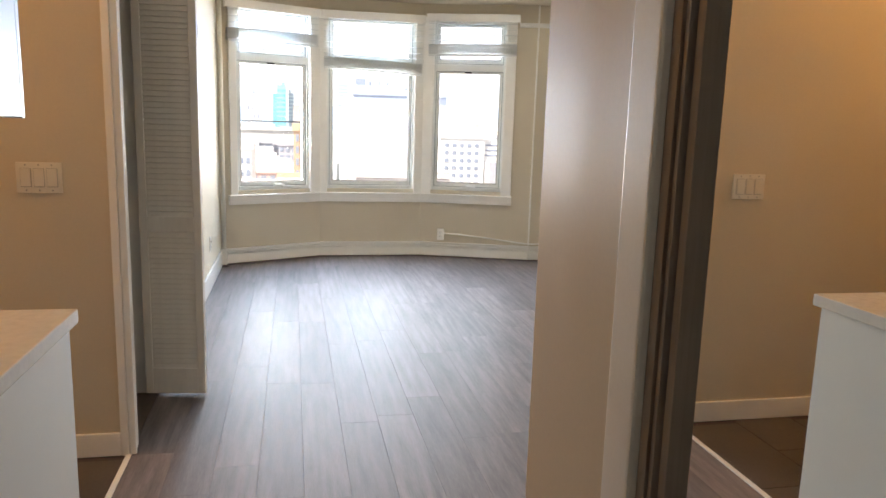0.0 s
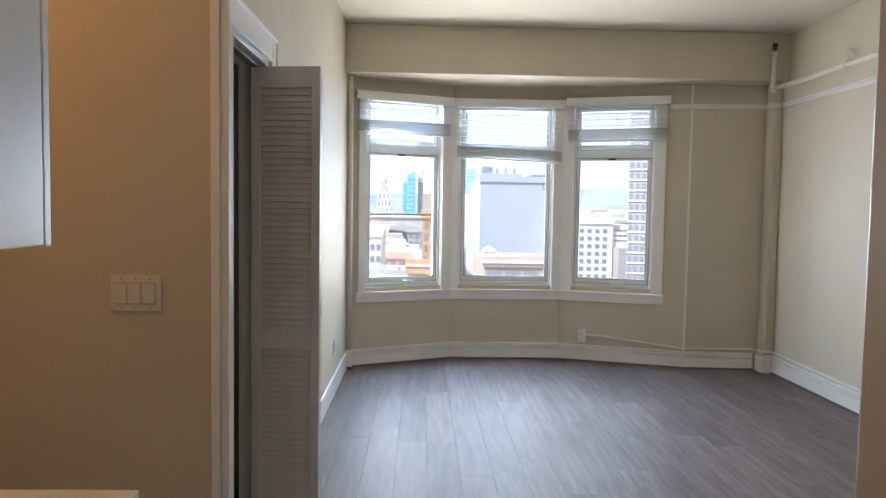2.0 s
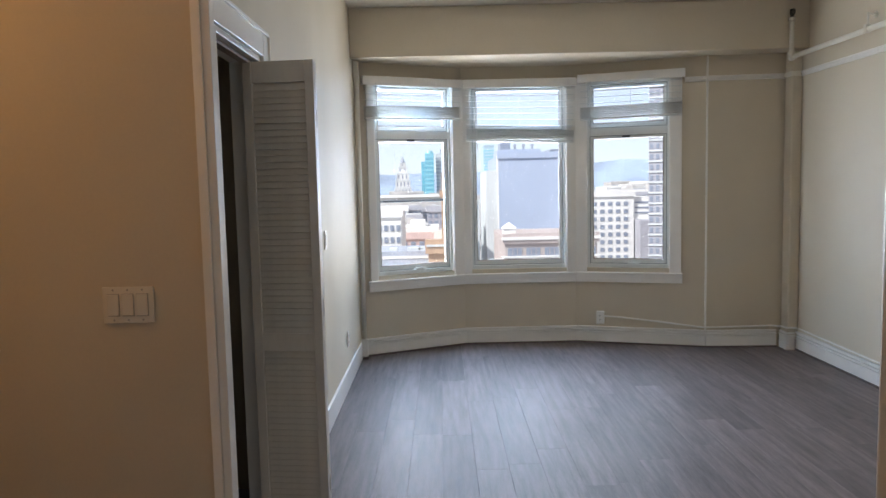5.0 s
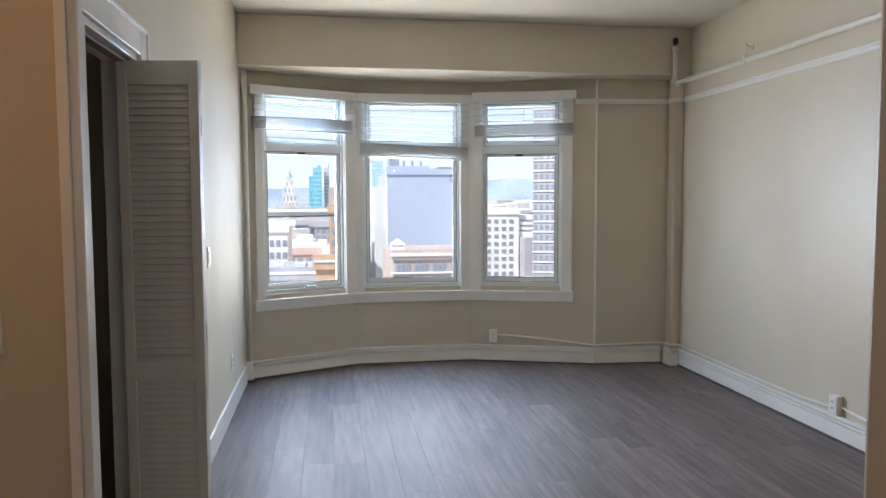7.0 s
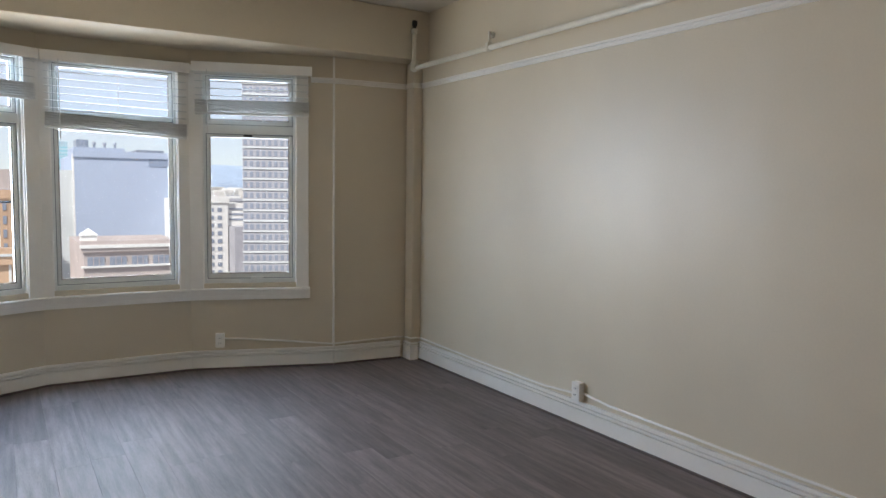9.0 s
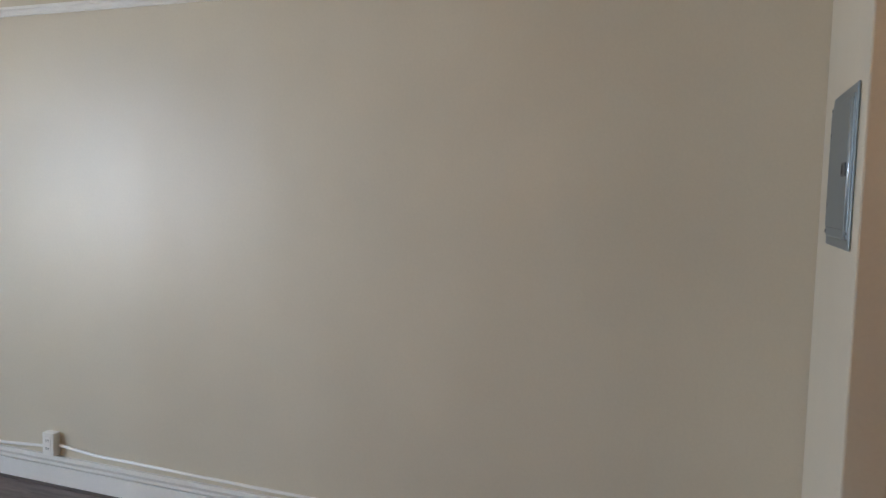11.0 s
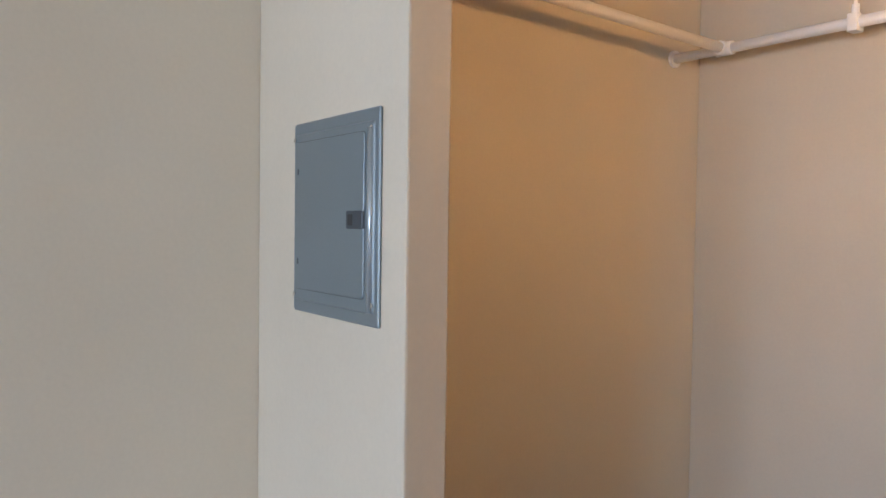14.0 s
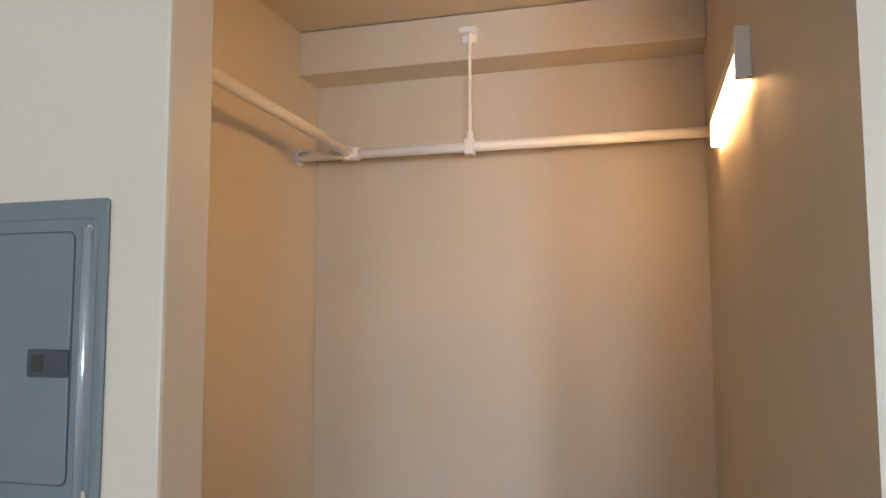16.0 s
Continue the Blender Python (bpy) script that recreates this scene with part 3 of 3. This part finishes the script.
klamp = thing("ceiling_light", "round warm flush ceiling light in the kitchen", "lamp")
bm = bmesh.new()
bmesh.ops.create_uvsphere(bm, u_segments=24, v_segments=12, radius=0.17, matrix=Matrix.Translation((-1.15, -0.52, 2.975)) @ Matrix.Diagonal((1, 1, 0.42, 1)))
part("diffuser", bm, LAMP, klamp, smooth=True)
part("ring", rod(bmesh.new(), (-1.15, -0.52, 2.965), (-1.15, -0.52, HC), 0.185, 28), TRIM, klamp)

tagged(part("threshold_strip", boxes((-0.012, 0.010, -0.96, 0.0, 0.0, 0.006), bev=0.002), TRIM), "pale strip between tile and wood floors", "threshold", "", "structure")

# ---- hall mirror ----
mir = thing("mirror_door", "tall mirrored sliding closet door in a metal frame", "mirror")
part("mirror_panel", boxes((1.227, 1.234, -3.86, -2.100, 0.03, 2.08)), MIRROR, mir)
part("stile", boxes((1.200, 1.26, -2.056, -2.031, 0.02, 2.10), (1.206, 1.26, -2.072, -2.056, 0.02, 2.10), (1.199, 1.26, -2.079, -2.072, 0.02, 2.10), (1.216, 1.26, -2.084, -2.079, 0.02, 2.10), (1.208, 1.26, -2.104, -2.084, 0.02, 2.10), bev=0.0015), ALU, mir, "grooved brown metal stile")
part("bottom_rail", boxes((1.218, 1.240, -3.86, -2.105, 0.005, 0.045), bev=0.003), ALU, mir)
part("top_track", boxes((1.205, 1.28, -3.86, -2.105, 2.09, 2.115), bev=0.003), ALU, mir)
setting("trim_mirror", boxes((HALL - 0.006, 1.26, -2.030, -1.936, 0.0, 2.118), bev=0.006), TRIM, "white wooden jamb beside the mirrored door", "trim")

# ---- breaker panel ----
bp = thing("breaker_panel", "blue-grey metal breaker panel set flush in the pier", "electrical panel", Matrix.Translation((3.37, -1.5165, 1.617)) @ Matrix.Rotation(radians(180), 4, "Z"))
W2, H2 = 0.19, 0.2175


def plate(x0, x1, z0, z1, y0, y1, r, bev):
    """An upright plate with rounded corners and a softened front edge."""
    pts = []
    for cx, cz, a0 in ((x1 - r, z1 - r, 0), (x0 + r, z1 - r, 90), (x0 + r, z0 + r, 180), (x1 - r, z0 + r, 270)):
        for k in range(6):
            a = radians(a0 + k * 18)
            pts.append((cx + r * math.cos(a), cz + r * math.sin(a)))
    bm = bmesh.new()
    rows = []
    for y, inset in ((y1, 0), (y0 + bev, 0), (y0, bev)):
        sx, sz = 1 - 2 * inset / (x1 - x0), 1 - 2 * inset / (z1 - z0)
        cx, cz = (x0 + x1) / 2, (z0 + z1) / 2
        rows.append([bm.verts.new((cx + (x - cx) * sx, y, cz + (z - cz) * sz)) for x, z in pts])
    for p, q in zip(rows, rows[1:]):
        for k in range(len(pts)):
            bm.faces.new((p[k], p[(k + 1) % len(pts)], q[(k + 1) % len(pts)], q[k]))
    bm.faces.new(rows[-1])
    bm.faces.new(rows[0][::-1])
    return bm


part("cover", plate(-W2, W2, -H2, H2, -0.006, 0, 0.006, 0.003), PANEL, bp)
part("raised_tray", plate(-W2 + 0.012, 0.176, -H2 + 0.026, H2 - 0.026, -0.010, -0.006, 0.010, 0.003), PANEL, bp)
part("door_gap", plate(-W2 + 0.020, 0.1445, -0.1650, 0.1730, -0.0106, -0.010, 0.012, 0.0003), PANELD, bp, "dark seam round the door")
dr = part("door", plate(-W2 + 0.022, 0.143, -0.1635, 0.1715, -0.0135, -0.0106, 0.011, 0.0015), PANEL, bp)
part("latch", plate(0.078, 0.1435, -0.023, 0.014, -0.017, -0.0135, 0.003, 0.0012), PANELD, dr, "dark latch plate")
part("latch_recess", plate(0.086, 0.105, -0.016, 0.007, -0.0176, -0.017, 0.002, 0.0004), DARK, dr)
part("ridge", rod(bmesh.new(), (0.163, -0.008, -H2 + 0.030), (0.163, -0.008, H2 - 0.040), 0.0085, 14), PANELB, bp, "vertical ridge with its highlight painted in", smooth=True)
for x, z in ((-W2 + 0.015, H2 - 0.038), (W2 - 0.022, H2 - 0.042), (-W2 + 0.015, -H2 + 0.040), (W2 - 0.018, -H2 + 0.045)):
    part("screw", rod(bmesh.new(), (x, -0.0125, z), (x, -0.006, z), 0.0055, 10, 0.004), STEEL, bp, "bright screw head")
for z in (0.105, -0.100):
    part("hinge_tab", plate(-W2 + 0.034, -W2 + 0.040, z - 0.007, z + 0.007, -0.0146, -0.0135, 0.002, 0.0004), PANELD, dr)

# ---- closet rods and light ----
rods = thing("closet_rod", "cream painted pipe closet rods round two walls", "rod")
part("back_rod", rod(bmesh.new(), (XR, -3.262, 2.282), (ALC, -3.262, 2.282), 0.019, 16), TRIM, rods, smooth=True)
part("side_rod", rod(bmesh.new(), (3.562, -3.262, 2.282), (3.562, -1.62, 2.311), 0.019, 16), TRIM, rods, smooth=True)
part("tee", rod(rod(bmesh.new(), (3.53, -3.262, 2.282), (3.595, -3.262, 2.282), 0.026, 14), (3.562, -3.262, 2.282), (3.562, -3.222, 2.282), 0.026, 14), TRIM, rods, smooth=True)
part("clamp", rod(boxes((3.078, 3.112, -3.288, -3.236, 2.25, 2.31), bev=0.006), (3.095, -3.262, 2.31), (3.095, -3.262, 2.34), 0.012, 10), TRIM, rods)
part("hanger_rod", rod(bmesh.new(), (3.095, -3.262, 2.33), (3.088, -3.235, 2.70), 0.006, 8), TRIM, rods)
part("bracket", boxes((3.06, 3.125, -3.262, -3.218, 2.70, 2.722), (3.065, 3.12, -3.262, -3.25, 2.67, 2.722), bev=0.004), TRIM, rods)
part("wall_flange", rod(bmesh.new(), (XR - 0.012, -3.262, 2.282), (XR, -3.262, 2.282), 0.034, 14), TRIM, rods)

lb = thing("wall_light", "lit warm bar light with a white end cap", "lamp")
part("housing", boxes((ALC, ALC + 0.026, -2.97, -2.296, 2.235, 2.270), bev=0.003), TRIM, lb)
part("diffuser", boxes((ALC, ALC + 0.024, -2.97, -2.296, 2.165, 2.234), bev=0.006), WARM, lb, "glowing warm diffuser")
part("end_cap", boxes((ALC, ALC + 0.032, -2.295, -2.275, 2.160, 2.272), bev=0.003), TRIM, lb)

# ---- city ----
def tower(name, label, x0, x1, y0, y1, top, material, pane=None, cols=0, rows=0, wz=(0.2, 0.8), wx=(0.2, 0.8), storey=3.3, start=2.0, low=-45.0, glassy=None):
    """A building with a grid of windows set on its front."""
    t = thing(name, label, "building", Matrix.Translation((x0, y0, low)))
    h = top - low
    part("wall", boxes((0, x1 - x0, 0, y1 - y0, 0, h)), material, t)
    part("parapet", boxes((-0.2, x1 - x0 + 0.2, -0.25, 0.25, h - 0.5, h + 0.5)), material, t)
    if cols:
        cw = (x1 - x0) / cols
        me = mesh_of("window", boxes((cw * wx[0], cw * wx[1], -0.06, 0.0, storey * wz[0], storey * wz[1])), glassy or PANES)
        for r in range(rows):
            for c in range(cols):
                w = new("window", me)
                w.parent = t
                w.matrix_basis = Matrix.Translation((c * cw, -0.02, h - start - (r + 1) * storey))
    return t


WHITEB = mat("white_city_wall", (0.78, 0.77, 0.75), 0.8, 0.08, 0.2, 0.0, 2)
# blue-grey puts the slab's shade into its wall colour
BLUEB = mat("shade_blue_city_wall", (0.41, 0.48, 0.62), 0.8, 0.05, 0.05, 0.0, 1)
# darkened so the tall tower's front carries its shade in colour; other blocks share it
TANB = mat("shade_grey_city_wall", (0.42, 0.42, 0.46), 0.8, 0.08, 0.2, 0.0, 2)
ORB = mat("orange_brick_city_wall", (0.56, 0.38, 0.26), 0.8, 0.12, 0.3, 0.0, 3)
BROWNB = mat("brown_city_wall", (0.50, 0.43, 0.41), 0.8, 0.1, 0.3, 0.0, 3)
TEALB = mat("teal_glass_wall", (0.28, 0.60, 0.70), 0.3, 0.12, 0.1, 0.0, 1)
PANES = mat("city_window_glass", (0.28, 0.32, 0.40), 0.3, 0.2, 0.5, 0.0, 2)
ROOFB = mat("grey_city_roof", (0.55, 0.53, 0.51), 0.9, 0.15, 0.2, 0.0, 2)
PALEB = mat("pale_grey_city_wall", (0.62, 0.65, 0.66), 0.8, 0.06, 0.3, 0.0, 2)
PINKB = mat("dusty_pink_city_wall", (0.62, 0.48, 0.46), 0.8, 0.08, 0.3, 0.0, 2)
SLATEB = mat("blue_grey_flat_roof", (0.44, 0.48, 0.56), 0.85, 0.15, 0.6, 0.0, 3)
SKYB = mat("pale_blue_glass_wall", (0.50, 0.66, 0.76), 0.3, 0.08, 0.1, 0.0, 1)
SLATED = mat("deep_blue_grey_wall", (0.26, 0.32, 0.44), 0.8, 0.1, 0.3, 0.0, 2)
TEALD = mat("deep_teal_glass", (0.18, 0.46, 0.58), 0.25, 0.15, 0.1, 0.0, 1)
GROUND = mat("city_ground", (0.42, 0.41, 0.40), 0.9, 0.3, 0.02, 0.0, 0.3)
# pale blue stands in for the haze of distance
HILL = mat("haze_tinted_hills", (0.31, 0.39, 0.51), 0.95, 0.2, 0.004, 0.0, 0.05)

setting("ground", boxes((-3000, 3000, 30, 4600, -46, -45)), GROUND, "pale hazy city ground far below the windows", "ground")

slab = tower("slab_building", "huge blank building wall with its shade painted blue-grey", 10.6, 26.5, 122, 150, 6.1, BLUEB)
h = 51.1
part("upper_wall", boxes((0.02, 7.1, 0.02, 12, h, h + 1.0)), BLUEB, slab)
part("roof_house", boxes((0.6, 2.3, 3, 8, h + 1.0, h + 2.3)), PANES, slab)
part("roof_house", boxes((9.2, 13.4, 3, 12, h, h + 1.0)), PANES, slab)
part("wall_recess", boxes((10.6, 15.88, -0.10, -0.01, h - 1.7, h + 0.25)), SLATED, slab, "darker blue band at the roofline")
for x in (3.2, 4.7, 6.2):
    vent = bmesh.new()
    rod(vent, (x, 4, h + 1.0), (x, 4, h + 1.7), 0.18, 8)
    rod(vent, (x, 4, h + 1.7), (x, 4, h + 2.1), 0.38, 8, 0.15)
    part("roof_vent", vent, PANES, slab)
part("annex", boxes((-2.1, -0.25, 0.6, 20, 0, 48.6)), PALEB, slab, "pale side wing")
# white strip paints sunlight onto the slab's side
part("painted_lit_edge", boxes((-0.24, -0.02, 0.1, 1.5, 0, h)), WHITEB, slab, "white strip painted in for a sunlit edge")

lowb = tower("low_building", "brown low building with a row of windows", 7.05, 16.35, 71, 86, -4.1, BROWNB, cols=5, rows=3, wx=(0.16, 0.92), wz=(0.12, 0.58), storey=1.9, start=0.15)
part("cornice", boxes((-0.3, 9.6, -0.4, 0.1, 40.75, 41.05), (-0.2, 9.5, -0.3, 0.1, 38.95, 39.12)), WHITEB, lowb)
for c in range(5):
    for k in (1, 2):
        part("mullion", boxes((c * 1.86 + 0.30 + k * 0.47, c * 1.86 + 0.36 + k * 0.47, -0.12, -0.07, 39.08, 39.95)), BROWNB, lowb)
for x in (2.6, 3.1, 6.3):
    part("roof_vent", rod(bmesh.new(), (x, 1.2, 40.9), (x, 1.2, 41.4), 0.18, 8, 0.1), WHITEB, lowb)
pav = bmesh.new()
box(pav, -0.1, 1.15, 0.2, 1.5, 40.6, 41.95)
bmesh.ops.create_cone(pav, cap_ends=True, segments=4, radius1=1.1, radius2=0.05, depth=0.6, matrix=Matrix.Translation((0.52, 0.85, 42.2)) @ Matrix.Rotation(radians(45), 4, "Z"))
part("pavilion", pav, WHITEB, lowb, "small white roof pavilion")

teal = tower("teal_tower", "slim teal glass tower with a rounded crown across the city", -11.6, -4.6, 600, 625, 26.5, TEALB, cols=4, rows=9, wx=(0.06, 0.9), wz=(0.1, 0.75), storey=3.6, glassy=TEALD)
part("crown", rod(bmesh.new(), (3.5, 4, 71.4), (3.5, 4, 74.2), 3.5, 20, 2.4), TEALB, teal)
part("side_wing", boxes((-3.2, -0.02, 1, 20, 0, 65.3)), TEALD, teal, "darker lower wing")
pale = tower("pale_tower", "pale tall building beside the teal tower", -2.8, 1.6, 620, 640, 27, PALEB, cols=3, rows=12, storey=3.0)
part("mast", boxes((3.6, 4.4, 1, 2, 60, 76)), PANES, pale)
tower("blue_tower", "distant blue glass office tower", 34, 42, 560, 590, 30, SKYB, cols=4, rows=16, storey=2.4, wx=(0.0, 1.0), wz=(0.1, 0.5), glassy=TEALB)

dome = tower("stepped_tower", "white stepped old tower with small windows", -25.0, -15.2, 400, 412, -4.9, WHITEB, cols=6, rows=2, storey=3.0)
z = 40.6
for k, (inset, rise) in enumerate(((0.4, 4.4), (1.0, 4.2), (1.7, 4.0), (2.5, 3.2), (3.2, 2.4))):
    part("stage", boxes((inset, 9.8 - inset, inset, 10 - inset, z, z + rise)), WHITEB, dome)
    part("stage_cornice", boxes((inset - 0.25, 10.05 - inset, inset - 0.3, 10.2 - inset, z + rise - 0.45, z + rise)), PALEB, dome)
    count = 5 - k
    for c in range(count):
        x = inset + (9.8 - 2 * inset) * (c + 0.5) / count
        part("window", boxes((x - 0.38, x + 0.38, inset - 0.1, inset - 0.02, z + 0.8, z + rise - 0.9)), PANES, dome)
    z += rise
part("cupola", rod(bmesh.new(), (4.9, 5, z), (4.9, 5, z + 3.6), 1.4, 10, 0.1), PANES, dome)
part("flagpole", boxes((0.9, 1.1, 0.9, 1.1, 44, 66)), PALEB, dome)

brick = tower("brick_building", "orange brick building with brown upper floors", 0.75, 4.4, 92, 104, 0.3, ORB, cols=4, rows=4, storey=1.5, start=0.6, wx=(0.3, 0.7))
part("upper_floors", boxes((0.0, 3.65, 0.02, 12, 45.85, 48.0)), BROWNB, brick, "brown upper floors")

office = tower("white_office_block", "white office block with square punched windows", 23.4, 30.6, 111, 135, -0.5, WHITEB)
me = mesh_of("window", boxes((0, 0.66, -0.08, -0.02, 0, 0.62)), PANES)
for r in range(9):
    for x in (0.76, 1.98, 3.20, 4.42, 5.62):
        w = new("window", me)
        w.parent = office
        w.matrix_basis = Matrix.Translation((x, 0, 42.6 - 1.19 * r))
part("wing", boxes((7.22, 10.0, 0.5, 24, 0, 43.9)), WHITEB, office)
part("louvre_band", boxes((7.5, 9.9, 0.40, 0.49, 42.9, 43.15), (7.5, 9.9, 0.40, 0.49, 42.1, 42.35), (7.5, 9.9, 0.40, 0.49, 41.3, 41.55)), PANES, office)
part("grey_annex", boxes((7.4, 10.2, -3.0, 0.4, 0, 40.4)), TANB, office, "lower grey annex")

tan = tower("tan_tower", "tall pale tower with banded windows", 0, 10.4, 0, 6, 71.0, TANB, cols=12, rows=24, storey=1.53, start=0.4, wx=(0.2, 0.72), wz=(0.18, 0.66), low=0.0)
tan.matrix_basis = Matrix.Translation((31.2, 105, -45)) @ Matrix.Rotation(radians(-22), 4, "Z")
for k in range(24):
    z = 71.0 - 0.4 - k * 1.53
    part("band", boxes((-0.06, 10.46, -0.16, -0.01, z - 0.16, z + 0.06)), PALEB, tan)

random.seed(7)
for k in range(34):
    d = random.uniform(112, 195)
    x = random.uniform(-0.095, 0.0) * d
    w = random.uniform(2.5, 7)
    top = 1.5 - d * random.uniform(0.030, 0.056)
    b = tower("city_block", random.choice(["pale low city building with small windows", "flat-roofed pale building in the sunlit city"]), x, x + w, d, d + random.uniform(4, 9), top, random.choice([WHITEB, WHITEB, PALEB, ROOFB, TANB]), cols=random.choice([0, 4, 5, 7]), rows=2, storey=1.2, start=0.5)
    part("roof_box", boxes((w * 0.2, w * 0.2 + random.uniform(0.6, 1.6), 1, 2.5, top + 45, top + 45 + random.uniform(0.3, 0.9))), random.choice([PALEB, ROOFB]), b)
for k in range(40):
    d = random.uniform(250, 640)
    x = random.uniform(-0.09, 0.03) * d
    tower("city_block", "pale distant city building", x, x + random.uniform(4, 13), d, d + 12, 1.5 - d * random.uniform(0.010, 0.032), random.choice([WHITEB, PALEB, ROOFB, TANB]), cols=4, rows=2, storey=2.6, start=1)
for k in range(34):
    d = random.uniform(240, 700)
    x = random.uniform(0.2, 0.36) * d
    tower("city_block", "pale distant city building", x, x + random.uniform(5, 16), d, d + 20, 1.5 - d * random.uniform(0.002, 0.022), random.choice([WHITEB, PALEB, ROOFB, TANB]), cols=4, rows=2, storey=2.4, start=1)
longb = tower("long_roof_building", "long flat-roofed grey building with a white parapet", -16, 1.2, 200, 214, -1.6, ROOFB)
part("ledge", boxes((-0.3, 17.4, -0.6, 0.0, 43.1, 43.9)), WHITEB, longb)
tower("white_walkup", "white walk-up building with paired windows", -6.6, -3.83, 80, 90, -1.6, WHITEB, cols=4, rows=4, storey=1.35, start=0.9, wx=(0.2, 0.8), wz=(0.15, 0.65))
stepb = tower("terrace_building", "white terraced building with a pink lower wall", -5.3, 0.9, 104, 116, -5.9, PINKB, cols=5, rows=2, storey=1.6, start=0.5)
part("terrace", boxes((0.0, 5.6, 0.5, 9, 39.2, 40.3), (1.4, 3.6, 2, 7, 40.3, 41.2), (4.9, 6.2, -0.3, 3, 38.6, 39.9)), WHITEB, stepb)
roof = tower("roof_terrace", "low blue-grey flat roof close below the windows", -6, -0.35, 53, 64, -4.0, SLATEB)
part("parapet_cap", boxes((-0.1, 5.75, -0.3, 0.2, 40.95, 41.15)), WHITEB, roof)
for x, w in ((2.6, 0.6), (4.0, 1.0), (4.9, 0.4)):
    part("roof_unit", boxes((x, x + w, 2, 3, 41.0, 41.55)), PALEB, roof)
house = tower("roof_house", "tan stuccoed roof house on the neighbouring roof", -0.25, 1.75, 49, 54, -2.85, ORB, cols=0, low=-44)
part("roof_cap", boxes((-0.12, 2.12, -0.35, 5, 41.15, 41.30)), PALEB, house)
part("corner_strip", boxes((1.32, 1.46, -0.06, -0.01, 38.8, 41.14)), WHITEB, house)

hb = bmesh.new()
n = 70
prev = None
for k in range(n + 1):
    x = -2600 + k * 5200 / n
    z = 58 + 22 * noise.noise((k * 0.17, 1.3, 0)) + 12 * noise.noise((k * 0.6, 4.0, 0)) + max(0, 32 - abs(x - 850) * 0.045)
    cur = [hb.verts.new((x, 3000, -45)), hb.verts.new((x, 3250, z)), hb.verts.new((x, 3700, z * 0.7 - 10))]
    if prev:
        for j in (0, 1):
            hb.faces.new((prev[j], cur[j], cur[j + 1], prev[j + 1]))
    prev = cur
hills = setting("backdrop", hb, HILL, "low hills on the horizon, haze painted in as blue", "hills")

# ---- floor pieces ----
random.seed(3)
PW, PL = 0.1755, 1.22


def piece(w, l, gap, h, bev):
    bm = boxes((-w / 2 + gap, w / 2 - gap, -l / 2 + gap, l / 2 - gap, -h, 0), bev=0)
    top = [e for e in bm.edges if all(v.co.z > -1e-5 for v in e.verts)]
    bmesh.ops.bevel(bm, geom=top, offset=bev, segments=1, affect="EDGES")
    return bm


plank = mesh_of("plank", piece(PW, PL, 0.0004, 0.012, 0.0004), PLANK)
col = 0
x = PW / 2 + 0.001
while x < XR + 0.02:
    y = -4.6 + PL / 2 - random.uniform(0, PL)
    far = 4.46 if 0.7 < x < 2.2 else 4.2
    while y - PL / 2 < far:
        inside = y + PL / 2 > (-4.5 if x < HALL + 0.1 else YB if x > ALC else YE - 0.05)
        if inside:
            p = new("plank", plank)
            p.parent = floor_ob
            p.location = (x, y, 0)
        y += PL
    x += PW
tile = mesh_of("tile", piece(0.305, 0.61, 0.002, 0.006, 0.0015), TILE)
for a in range(8):
    for b in range(3):
        p = new("tile", tile)
        p.parent = tile_floor
        p.location = (-0.16 - a * 0.305, -0.33 - b * 0.61 + (0.305 if a % 2 else 0) - 0.02, 0)
